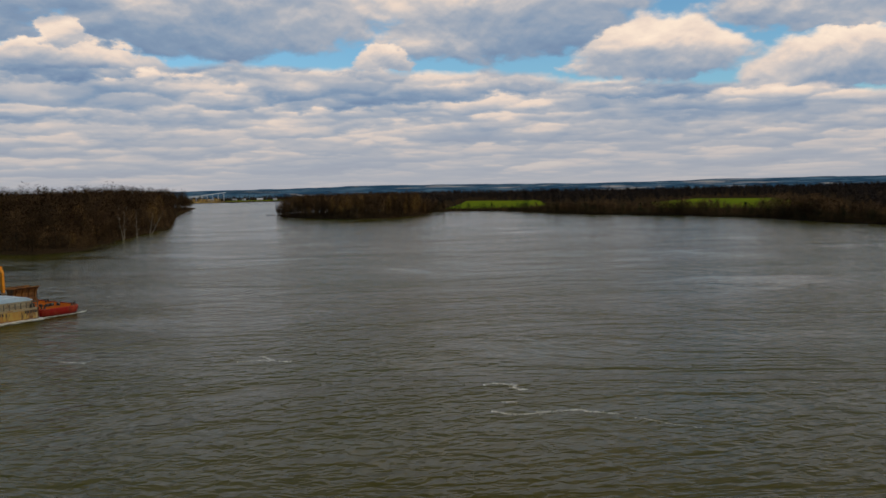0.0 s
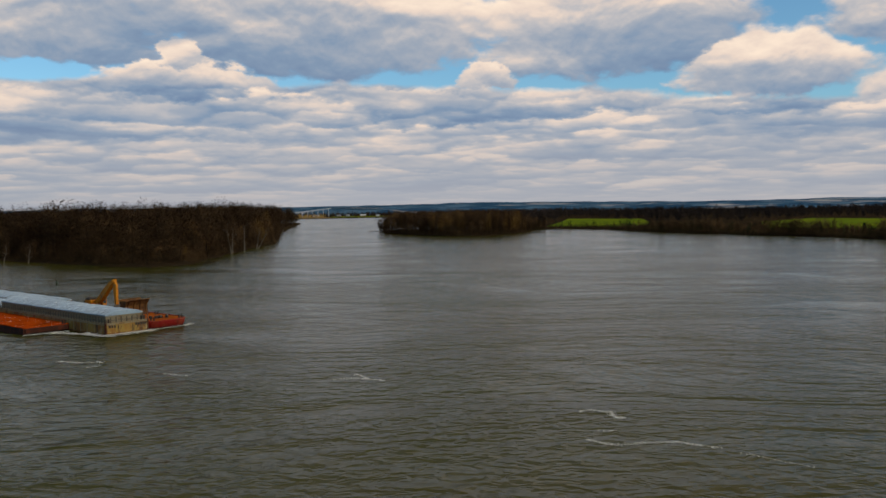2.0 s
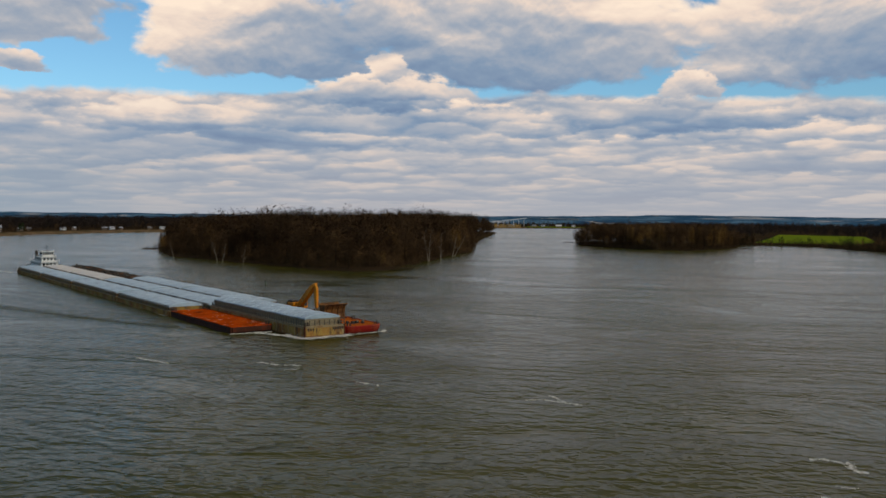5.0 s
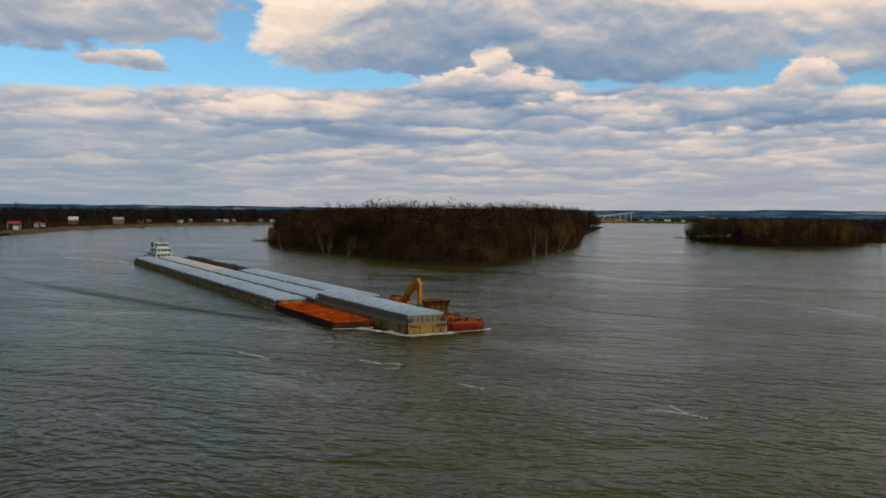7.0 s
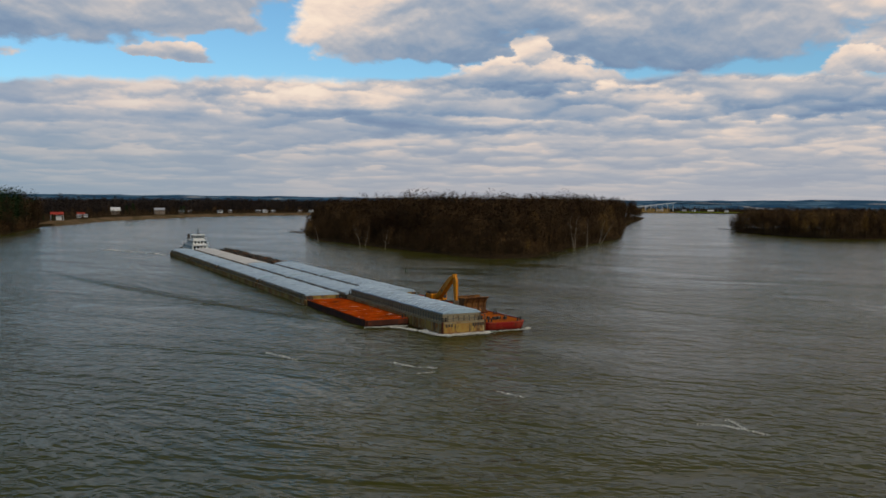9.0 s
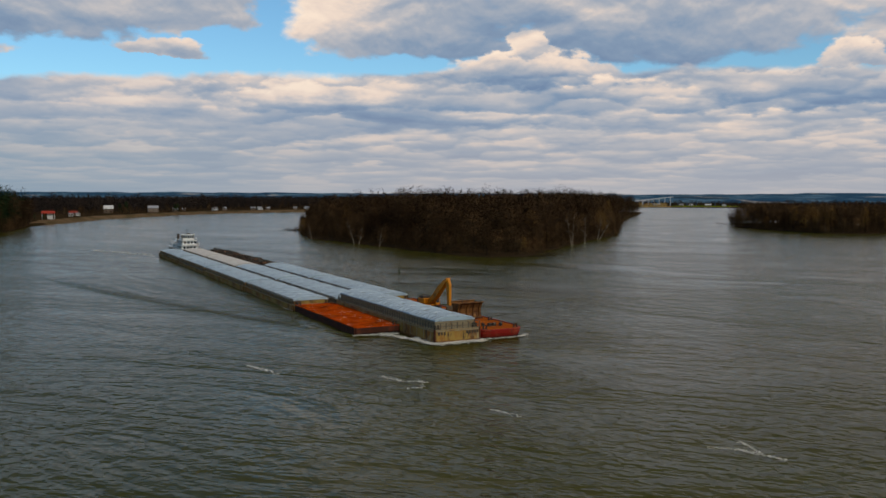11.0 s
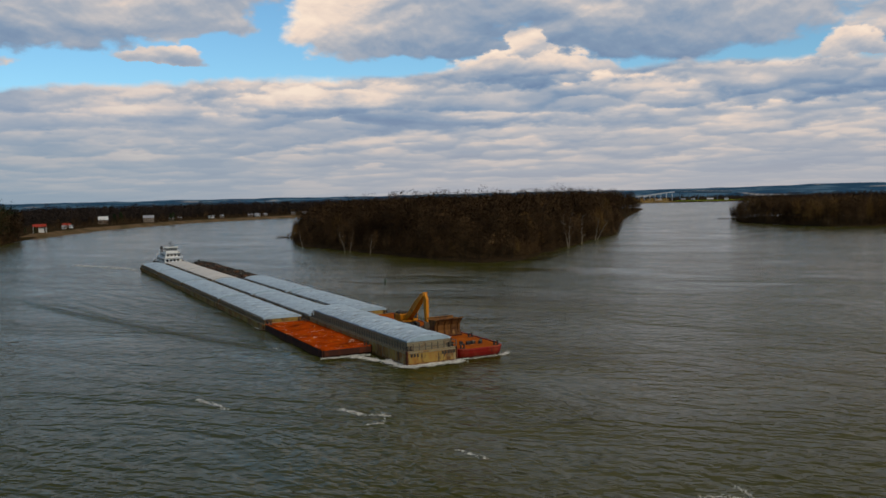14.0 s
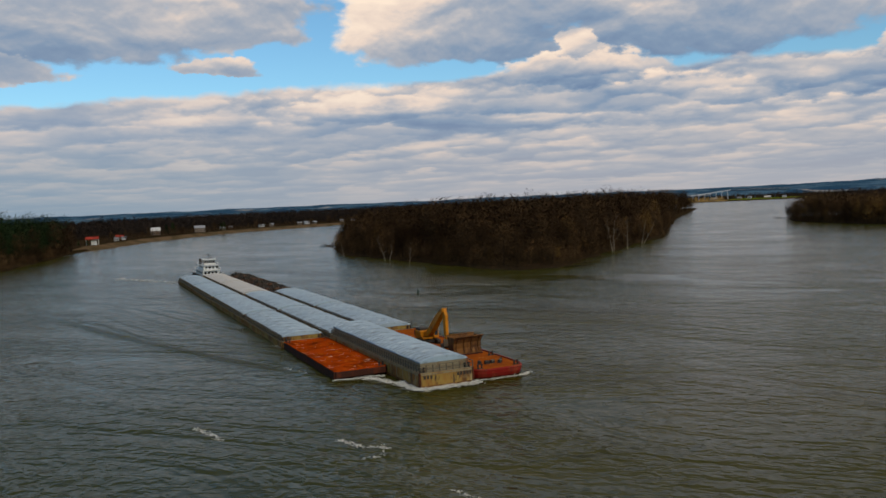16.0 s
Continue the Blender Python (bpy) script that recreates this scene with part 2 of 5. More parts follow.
def water_material():
    m = bpy.data.materials.new("river_water")
    m.use_nodes = True
    t = m.node_tree
    bsdf = t.nodes["Principled BSDF"]
    vec = nd(t, "ShaderNodeTexCoord").outputs["Object"]

    def mapped(scale, turn=0.0):
        mp = nd(t, "ShaderNodeMapping")
        mp.inputs["Scale"].default_value = scale
        mp.inputs["Rotation"].default_value = (0, 0, radians(turn))
        t.links.new(vec, mp.inputs[0])
        return mp.outputs[0]

    streak = noise_tex(t, mapped((0.013, 0.030, 1), 14), 1.0, 5, 0.6, 1.0)
    patch = noise_tex(t, mapped((0.006, 0.012, 1), -30), 1.0, 4, 0.5, 0.5)
    col = mix(t, ramp(t, patch, [(0.35, (0, 0, 0)), (0.65, (1, 1, 1))]), (0.037, 0.033, 0.003), (0.029, 0.033, 0.005))
    t.links.new(col, bsdf.inputs["Base Color"])
    bsdf.inputs["IOR"].default_value = 1.33
    bsdf.inputs["Specular IOR Level"].default_value = 0.11
    rough = mth(t, "MULTIPLY_ADD", streak, 0.18, 0.06)
    t.links.new(rough, bsdf.inputs["Roughness"])
    chop = noise_tex(t, mapped((0.75, 1.0, 1), 12), 0.55, 2, 0.5, 0.8)
    cross = noise_tex(t, mapped((0.8, 1.0, 1), -24), 0.40, 2, 0.5, 0.8)
    swell = noise_tex(t, mapped((0.10, 0.15, 1), 8), 1.0, 3, 0.5, 0.8)
    rollers = noise_tex(t, mapped((0.20, 0.32, 1), -6), 1.0, 2, 0.5, 0.8)
    h = mth(t, "ADD", mth(t, "ADD", chop, mth(t, "MULTIPLY", cross, 0.8)), mth(t, "ADD", mth(t, "MULTIPLY", swell, 1.2), mth(t, "MULTIPLY", rollers, 1.5)))
    calm = nd(t, "ShaderNodeMapRange")
    t.links.new(streak, calm.inputs[0])
    calm.inputs[1].default_value, calm.inputs[2].default_value = 0.36, 0.64
    calm.inputs[3].default_value, calm.inputs[4].default_value = 0.30, 1.6
    # the open reach ripples; the lee of the islands far upstream lies calmer
    place = nd(t, "ShaderNodeVectorMath", operation="LENGTH")
    t.links.new(vec, place.inputs[0])
    lee = nd(t, "ShaderNodeMapRange")
    t.links.new(place.outputs["Value"], lee.inputs[0])
    lee.inputs[1].default_value, lee.inputs[2].default_value = 200, 650
    lee.inputs[3].default_value, lee.inputs[4].default_value = 1.0, 0.42
    h = mth(t, "MULTIPLY", h, mth(t, "MULTIPLY", calm.outputs[0], lee.outputs[0]))
    b = nd(t, "ShaderNodeBump")
    b.inputs["Strength"].default_value = 1.0
    b.inputs["Distance"].default_value = 0.27
    t.links.new(h, b.inputs["Height"])
    t.links.new(b.outputs[0], bsdf.inputs["Normal"])
    return m


def twig_material(name, a, b, c):
    """Bark and twigs: three tones from piece to piece and from tree to tree."""
    m = bpy.data.materials.new(name)
    m.use_nodes = True
    t = m.node_tree
    bsdf = t.nodes["Principled BSDF"]
    geo = nd(t, "ShaderNodeNewGeometry")
    info = nd(t, "ShaderNodeObjectInfo")
    f = mth(t, "ADD", mth(t, "MULTIPLY", geo.outputs["Random Per Island"], 0.3), mth(t, "MULTIPLY", info.outputs["Random"], 0.7))
    big = noise_tex(t, geo.outputs["Position"], 0.045, 3, 0.6)
    crowns = noise_tex(t, geo.outputs["Position"], 0.17, 1, 0.5)
    f = mth(t, "ADD", mth(t, "MULTIPLY", f, 0.34), mth(t, "MULTIPLY_ADD", mth(t, "SUBTRACT", big, 0.5), 1.3, 0.28))
    f = mth(t, "MULTIPLY_ADD", mth(t, "SUBTRACT", crowns, 0.5), 0.9, f)
    col = ramp(t, f, [(0.15, a), (0.5, b), (0.85, c)])
    t.links.new(col, bsdf.inputs["Base Color"])
    bsdf.inputs["Roughness"].default_value = 0.9
    bsdf.inputs["Specular IOR Level"].default_value = 0.0
    return m


M_WATER = water_material()
M_TWIG = twig_material("bare_twigs", (0.022, 0.013, 0.007), (0.054, 0.033, 0.016), (0.135, 0.080, 0.036))
M_OCHRE = twig_material("ochre_twigs", (0.06, 0.035, 0.012), (0.13, 0.074, 0.022), (0.22, 0.125, 0.035))
M_FARTWIG = twig_material("far_twigs", (0.018, 0.015, 0.014), (0.036, 0.027, 0.022), (0.060, 0.043, 0.032))
# needle green; its darkness also serves as cloud shade on the headland woods
M_EVERGREEN_AND_SHADE = twig_material("evergreen_needles", (0.010, 0.018, 0.008), (0.018, 0.030, 0.012), (0.035, 0.05, 0.018))
M_BARK = material("bark", (0.024, 0.016, 0.010), 0.9, stains=[((0.06, 0.045, 0.03), 0.8, 0.5, 0.7, (1, 1, 0.2))], spread=0.6, spec=0.0)
M_PALEBARK = material("pale_bark", (0.17, 0.14, 0.105), 0.8, stains=[((0.14, 0.10, 0.07), 0.9, 0.55, 0.7, (1, 1, 0.4))], bump=0.3)
M_MUD = material("bank_earth", (0.026, 0.017, 0.009), 0.9, stains=[((0.040, 0.027, 0.014), 0.05, 0.5, 0.66, (1, 1, 1)), ((0.026, 0.022, 0.009), 0.03, 0.52, 0.7, (1, 1, 1))], grain=((0.02, 0.014, 0.008), 0.6, 0.8), spec=0.0)
M_SAND = material("sandy_shore", (0.10, 0.066, 0.036), 0.9, stains=[((0.06, 0.045, 0.022), 0.06, 0.45, 0.62, (1, 1, 1))], grain=((0.12, 0.08, 0.045), 0.8, 0.7), spec=0.0)
M_FIELD = material("field_grass", (0.085, 0.115, 0.004), 0.9, stains=[((0.13, 0.15, 0.008), 0.02, 0.45, 0.7, (1, 1, 1))], grain=((0.07, 0.12, 0.02), 0.3, 0.7), spec=0.0)
# straw tone, made brighter to carry the sun break on the far bank
M_STRAW = material("dry_grass", (0.55, 0.36, 0.12), 0.9, grain=((0.20, 0.13, 0.05), 0.4, 0.8), spec=0.0)
# the haze of distance is painted into this blue base colour
M_HAZY_HILL = material("far_hill", (0.022, 0.062, 0.112), 1.0, stains=[((0.07, 0.13, 0.18), 0.006, 0.48, 0.60, (1, 1, 6)), ((0.30, 0.28, 0.26), 0.004, 0.58, 0.66, (1, 1, 9))], grain=((0.02, 0.05, 0.08), 0.03, 0.8), spec=0.0)
M_FOAM = material("foam", (0.80, 0.79, 0.72), 0.7, grain=((0.35, 0.33, 0.25), 1.2, 0.8))
M_HULL = material("barge_hull_paint", (0.23, 0.145, 0.035), 0.75, stains=[((0.20, 0.075, 0.016), 0.30, 0.44, 0.62, (1, 1, 0.8)), ((0.085, 0.040, 0.015), 0.5, 0.52, 0.64, (1, 1, 0.35)), ((0.25, 0.20, 0.10), 0.35, 0.55, 0.72, (1, 1, 1)), ((0.05, 0.03, 0.02), 1.3, 0.56, 0.66, (1, 1, 0.25))], bump=0.2, spread=0.25)
M_DECK = material("barge_deck_paint", (0.20, 0.165, 0.10), 0.8, stains=[((0.13, 0.075, 0.035), 0.6, 0.52, 0.66, (1, 1, 1))], grain=((0.18, 0.14, 0.09), 3, 0.7))
M_COVER = material("barge_cover", (0.265, 0.335, 0.385), 0.55, stains=[((0.22, 0.28, 0.325), 0.45, 0.45, 0.66, (1, 1, 1)), ((0.14, 0.16, 0.18), 1.0, 0.53, 0.64, (0.3, 2.6, 1)), ((0.44, 0.49, 0.52), 0.9, 0.60, 0.72, (0.4, 2.0, 1))], bump=0.12, bump_scale=3, spread=0.14)
M_TAN = material("tan_barge_cover", (0.36, 0.355, 0.335), 0.6, stains=[((0.42, 0.38, 0.33), 0.45, 0.48, 0.68, (1, 1, 1)), ((0.27, 0.24, 0.21), 1.0, 0.56, 0.68, (0.35, 2.4, 1))], bump=0.15, bump_scale=3, spread=0.1)
M_RAIL = material("weathered_steel", (0.085, 0.075, 0.055), 0.7, stains=[((0.12, 0.06, 0.03), 2.0, 0.5, 0.65, (1, 1, 1))])
M_DARK = material("dark_steel", (0.028, 0.024, 0.021), 0.75, stains=[((0.06, 0.035, 0.02), 1.2, 0.5, 0.7, (1, 1, 1))])
M_RUSTDECK = material("rusted_deck", (0.31, 0.040, 0.003), 1.0, stains=[((0.19, 0.024, 0.002), 0.35, 0.46, 0.60, (1, 1, 1)), ((0.42, 0.10, 0.006), 0.8, 0.55, 0.70, (1, 0.5, 1)), ((0.08, 0.016, 0.004), 0.14, 0.52, 0.66, (1, 1, 1)), ((0.62, 0.48, 0.34), 0.75, 0.63, 0.67, (0.5, 1.6, 1))], bump=0.2, spec=0.0)
M_RUSTHULL = material("rusted_hull", (0.034, 0.011, 0.006), 0.8, stains=[((0.085, 0.020, 0.008), 0.6, 0.5, 0.66, (1, 1, 0.4)), ((0.03, 0.014, 0.01), 0.8, 0.55, 0.7, (1, 1, 0.5))], bump=0.2)
M_REDHULL = material("red_hull_paint", (0.17, 0.008, 0.005), 0.65, stains=[((0.20, 0.035, 0.015), 0.6, 0.5, 0.66, (1, 1, 0.4)), ((0.09, 0.025, 0.015), 0.9, 0.6, 0.7, (1, 1, 0.3))], bump=0.15)
M_WORKDECK = material("rusty_work_deck", (0.25, 0.060, 0.008), 1.0, stains=[((0.20, 0.05, 0.01), 0.35, 0.46, 0.62, (1, 1, 1)), ((0.36, 0.16, 0.04), 0.8, 0.62, 0.72, (1, 1, 1))], bump=0.2, spec=0.0)
M_YELLOW = material("machine_yellow", (0.43, 0.150, 0.005), 0.55, stains=[((0.30, 0.12, 0.02), 1.1, 0.55, 0.68, (1, 1, 1)), ((0.05, 0.03, 0.015), 1.4, 0.56, 0.66, (1, 1, 1))])
M_BLACK = material("black_rubber_and_grease", (0.022, 0.02, 0.019), 0.7, grain=((0.06, 0.045, 0.03), 2, 0.8))
M_SCOOP = material("rusted_plate", (0.13, 0.055, 0.014), 0.8, stains=[((0.06, 0.025, 0.01), 0.8, 0.45, 0.62, (1, 1, 0.5)), ((0.28, 0.15, 0.055), 1.0, 0.6, 0.72, (1, 1, 0.6))], bump=0.3)
M_WHITE = material("white_boat_paint", (0.54, 0.53, 0.50), 0.5, stains=[((0.55, 0.50, 0.44), 1.2, 0.58, 0.72, (1, 1, 0.3))])
M_GLASS = material("dark_window_glass", (0.012, 0.016, 0.02), 0.08, spec=0.6)
M_SCRAP = material("scrap_metal", (0.042, 0.036, 0.028), 0.8, stains=[((0.13, 0.062, 0.032), 0.2, 0.52, 0.64, (1, 1, 1)), ((0.34, 0.35, 0.33), 0.7, 0.63, 0.67, (1, 1, 1)), ((0.025, 0.022, 0.02), 0.4, 0.52, 0.66, (1, 1, 1))])
M_ROOFRED = material("red_metal_roof", (0.22, 0.026, 0.012), 0.6, stains=[((0.30, 0.05, 0.03), 0.6, 0.5, 0.7, (1, 1, 1))])
M_ROOFGREY = material("grey_roof", (0.20, 0.20, 0.215), 0.7, grain=((0.22, 0.22, 0.23), 1.0, 0.8), spread=0.5)
M_WALLWHITE = material("white_siding", (0.44, 0.43, 0.41), 0.7, grain=((0.36, 0.35, 0.33), 0.8, 0.6))
M_WALLTAN = material("tan_siding", (0.20, 0.15, 0.11), 0.7, grain=((0.12, 0.09, 0.07), 0.8, 0.6), spread=0.6)
M_CONCRETE = material("bridge_concrete", (0.58, 0.58, 0.58), 0.8, grain=((0.4, 0.4, 0.4), 0.1, 0.7))
M_BUOY = material("buoy_paint", (0.03, 0.045, 0.03), 0.6)
M_TRUSS = material("bridge_steel", (0.05, 0.085, 0.12), 0.7)


# ---- mesh helpers ----
def part(name, bm, mat, parent=None, label="", smooth=False):
    """Links a bmesh as one mesh object, under a thing or a part."""
    me = bpy.data.meshes.new(name)
    bm.normal_update()
    bm.to_mesh(me)
    bm.free()
    me.materials.append(mat)
    if smooth:
        me.polygons.foreach_set("use_smooth", [True] * len(me.polygons))
    ob = new(name, me)
    ob.parent = parent
    if label:
        tagged(ob, label)
    return ob


def again(ob, parent, m):
    """The same mesh once more, at the pose m under parent."""
    o = new(ob.name.split(".")[0], ob.data)
    o.parent = parent
    o.matrix_basis = m
    return o


def thing(name, m, label, category, group=""):
    ob = new(name)
    ob.empty_display_size = 0.5
    ob.matrix_world = m
    return tagged(ob, label, category, group)


def soup(name, verts, faces, mat, parent=None):
    me = bpy.data.meshes.new(name)
    me.from_pydata(verts, [], faces)
    me.materials.append(mat)
    me.update()
    ob = new(name, me)
    ob.parent = parent
    return ob


def box(bm, x0, x1, y0, y1, z0, z1, bevel=0.0):
    v = [bm.verts.new(p) for p in ((x0, y0, z0), (x1, y0, z0), (x1, y1, z0), (x0, y1, z0), (x0, y0, z1), (x1, y0, z1), (x1, y1, z1), (x0, y1, z1))]
    fs = [bm.faces.new([v[i] for i in q]) for q in ((3, 2, 1, 0), (4, 5, 6, 7), (0, 1, 5, 4), (1, 2, 6, 5), (2, 3, 7, 6), (3, 0, 4, 7))]
    if bevel:
        bmesh.ops.bevel(bm, geom=list({e for f in fs for e in f.edges}), offset=bevel, segments=1, affect="EDGES")


def tube(bm, a, b, r0, r1, n=6):
    a, b = Vector(a), Vector(b)
    q = (b - a).to_track_quat("Z", "Y").to_matrix()
    ring = []
    for c, r in ((a, r0), (b, r1)):
        ring.append([bm.verts.new(c + q @ Vector((r * math.cos(2 * math.pi * i / n), r * math.sin(2 * math.pi * i / n), 0))) for i in range(n)])
    for i in range(n):
        bm.faces.new((ring[0][i], ring[0][(i + 1) % n], ring[1][(i + 1) % n], ring[1][i]))
    bm.faces.new(ring[0][::-1])
    bm.faces.new(ring[1])


def slab(bm, outline, z0, z1):
    """A flat plate from an outline that runs anticlockwise."""
    lo = [bm.verts.new((x, y, z0)) for x, y in outline]
    hi = [bm.verts.new((x, y, z1)) for x, y in outline]
    n = len(lo)
    for i in range(n):
        bm.faces.new((lo[i], lo[(i + 1) % n], hi[(i + 1) % n], hi[i]))
    bm.faces.new(hi)
    bm.faces.new(lo[::-1])


def extrude_x(bm, outline, x0, x1):
    """A profile in the y-z plane, drawn out along x."""
    a = [bm.verts.new((x0, y, z)) for y, z in outline]
    b = [bm.verts.new((x1, y, z)) for y, z in outline]
    n = len(a)
    for i in range(n):
        bm.faces.new((a[i], b[i], b[(i + 1) % n], a[(i + 1) % n]))
    bm.faces.new(a[::-1])
    bm.faces.new(b)
    bmesh.ops.recalc_face_normals(bm, faces=bm.faces)


rng = np.random.default_rng(7)

# ---- the tow's place: x to its port side, y towards its stern ----
TOW = pose(-73.7, 140.6, 0, 0, 0, 53.97)


# ---- water: one sheet to the horizon, with the tow's wake pressed into it ----
def water():
    xs = np.concatenate([[-4700, -3500, -2500, -1600, -1000, -700, -520], np.arange(-400, -290, 2.5), np.arange(-290, -85, 0.9), np.arange(-85, 61, 2.5), [90, 150, 250, 400, 700, 1200, 2500, 4700]])
    ys = np.concatenate([[-3500, -1500, -600, -200, -60], np.arange(0, 125, 2.5), np.arange(125, 235, 0.9), np.arange(235, 361, 2.5), [400, 460, 540, 650, 800, 1000, 1400, 2000, 3000, 4600]])
    X, Y = np.meshgrid(xs, ys)
    ti = np.array(TOW.inverted())
    u = ti[1, 0] * X + ti[1, 1] * Y + ti[1, 3]
    w = ti[0, 0] * X + ti[0, 1] * Y + ti[0, 3]
    # distance out from the wake's crest, which leaves the bow at about twenty degrees
    crest = -(8.0 + 0.42 * np.clip(u - 12, 0, None) - 0.00055 * np.clip(u - 12, 0, 170) ** 2)
    d = crest - w
    fade = np.clip((u - 10) / 25, 0, 1) * np.clip((240 - u) / 120, 0, 1)
    Z = fade * (0.50 * np.exp(-(d / 1.15) ** 2) - 0.25 * np.exp(-((d + 2.2) / 1.3) ** 2))
    inner = np.exp(-((d + 22) / 14) ** 2) * np.sin((d + 6) * 0.95 + u * 0.06)
    Z = Z + fade * 0.16 * inner
    Z[(np.abs(X) > 4000)] = 0
    verts = np.stack([X.ravel(), Y.ravel(), Z.ravel()], 1)
    nx, ny = len(xs), len(ys)
    i = np.arange((ny - 1) * (nx - 1))
    r, c = i // (nx - 1), i % (nx - 1)
    k = r * nx + c
    ob = soup("water", verts.tolist(), np.stack([k, k + 1, k + nx + 1, k + nx], 1).tolist(), M_WATER)
    ob.data.polygons.foreach_set("use_smooth", [True] * len(ob.data.polygons))
    tagged(ob, "murky olive-brown river water with small wind ripples", "river", kind="structure")


water()

# ---- land ----
ISLE = [(-154, 353), (-143, 374), (-147, 410), (-151, 450), (-158, 520), (-163, 600), (-185, 690), (-225, 850), (-262, 1020), (-340, 1420), (-380, 1450),
        (-420, 1200), (-450, 900), (-455, 700), (-440, 600), (-407, 550), (-345, 472), (-311, 439), (-276, 423), (-226, 390), (-180, 362)]
ISLET = [(-128, 900), (-106, 805), (-66, 747), (-30, 708), (0, 712), (26, 765), (40, 830), (20, 900), (-40, 950), (-100, 945)]
LEFT = [(-460, -1500), (-460, 100), (-470, 250), (-500, 335), (-560, 400), (-645, 488), (-665, 515), (-705, 582), (-765, 675), (-800, 765),
        (-840, 875), (-848, 965), (-840, 1060), (-805, 1200), (-765, 1400), (-700, 1700), (-600, 1950)]
FAR = [(-500, 2020), (-400, 2060), (-300, 2100), (-200, 2020), (-150, 1500), (-60, 1100)]
RIGHT = [(10, 920), (33, 882), (82, 882), (110, 858), (157, 725), (239, 606), (259, 567), (272, 477), (284, 430), (310, 330), (360, 200), (420, 0), (450, -1500)]


def wobble(loop, step=9.0, amount=2.2, closed=True):
    """A shoreline with small irregular bays."""
    out = []
    n = len(loop)
    for i in range(n if closed else n - 1):
        a, b = Vector(loop[i]), Vector(loop[(i + 1) % n])
        k = max(1, min(40, int((b - a).length / step)))
        side = Vector((-(b - a).y, (b - a).x)).normalized()
        for j in range(k):
            p = a.lerp(b, j / k)
            out.append(p + side * amount * noise.noise((p.x * 0.045, p.y * 0.045, 2.0)) * 2)
    if not closed:
        out.append(Vector(loop[-1]))
    return out


def land(name, loop, label, mat, height=1.4, slope=7.0, extra=()):
    """A sheet of ground with a shelving edge that dips under the water. extra: where the far end and the right bank begin."""
    edge = wobble(loop, closed=not extra)
    bm = bmesh.new()
    n = len(edge)
    low, top = [], []
    ring = list(edge)
    for i, p in enumerate(ring):
        a, b = ring[max(0, i - 1)] if extra else ring[i - 1], ring[min(n - 1, i + 1)] if extra else ring[(i + 1) % n]
        inward = Vector((-(b - a).y, (b - a).x)).normalized()
        low.append(bm.verts.new((*(p - inward * 2.5), -0.45)))
        top.append(bm.verts.new((*(p + inward * slope), height + 0.3 * noise.noise((p.x * 0.1, p.y * 0.1, 5)))))
    for i in range(n - (1 if extra else 0)):
        j = (i + 1) % n
        bm.faces.new((low[i], low[j], top[j], top[i]))
    if extra:
        # the shore runs up the left bank, across the far end and down the right bank
        far = [bm.verts.new((*(Vector((-3400, v.co.y)) if k < extra[0] else Vector((v.co.x, 4300)) if k < extra[1] else Vector((3400, v.co.y))), height)) for k, v in enumerate(top)]
        for i in range(n - 1):
            if i + 1 == extra[0] or i + 1 == extra[1]:
                corner = bm.verts.new((-3400 if i + 1 == extra[0] else 3400, 4300, height))
                bm.faces.new((top[i], top[i + 1], far[i + 1], corner, far[i]))
            else:
                bm.faces.new((top[i], top[i + 1], far[i + 1], far[i]))
    else:
        bmesh.ops.triangulate(bm, faces=[bm.faces.new(top)])
    bmesh.ops.recalc_face_normals(bm, faces=bm.faces)
    if sum(f.normal.z for f in bm.faces) < 0:
        bmesh.ops.reverse_faces(bm, faces=bm.faces)
    return tagged(part(name, bm, mat), label, "ground", kind="structure")


land("ground_island", ISLE, "dark muddy island ground under bare trees", M_MUD, 1.1, 5.0)
land("ground_islet", ISLET, "dark muddy ground of a small wooded islet", M_MUD, 1.1, 5.0)
land("ground", LEFT + FAR + RIGHT, "low brown river banks and flat land reaching to the hills", M_MUD, 1.6, 8.0,
     extra=(len(wobble(LEFT, closed=False)), len(wobble(LEFT + FAR, closed=False))))

def terrace():
    """The left bank rises from a sandy shore to a terrace on which the houses stand."""
    e = wobble(LEFT[6:15], 9.0, 2.0, False)
    for name, prof, mat, label in (("shore_strip", ((-0.3, -0.35), (0.2, 0.9), (0.6, 2.4), (0.95, 3.3), (1.1, 3.65)), M_SAND, "sandy brown shelving shore below the riverside houses"),
                                   ("terrace", ((0.9, 3.1), (1.3, 3.9), (7.0, 4.3), (8.0, 1.2)), M_MUD, "brown grassy terrace above the river shore")):
        verts, faces = [], []
        n = len(prof)
        for i, p in enumerate(e):
            a, b = e[max(0, i - 1)], e[min(len(e) - 1, i + 1)]
            inland = Vector((-(b - a).y, (b - a).x)).normalized()
            w = 12 + 6 * noise.noise((p.x * 0.03, p.y * 0.03, 3))
            for f, z in prof:
                q = p + inland * w * f
                verts.append((q.x, q.y, z * min(1.0, 0.3 + i / 6) if z > 0 else z))
            if i:
                k = i * n
                faces += [(k - n + j, k + j, k + j + 1, k - n + 1 + j) for j in range(n - 1)]
        tagged(soup(name, verts, faces, mat), label, "shore", kind="structure")


terrace()

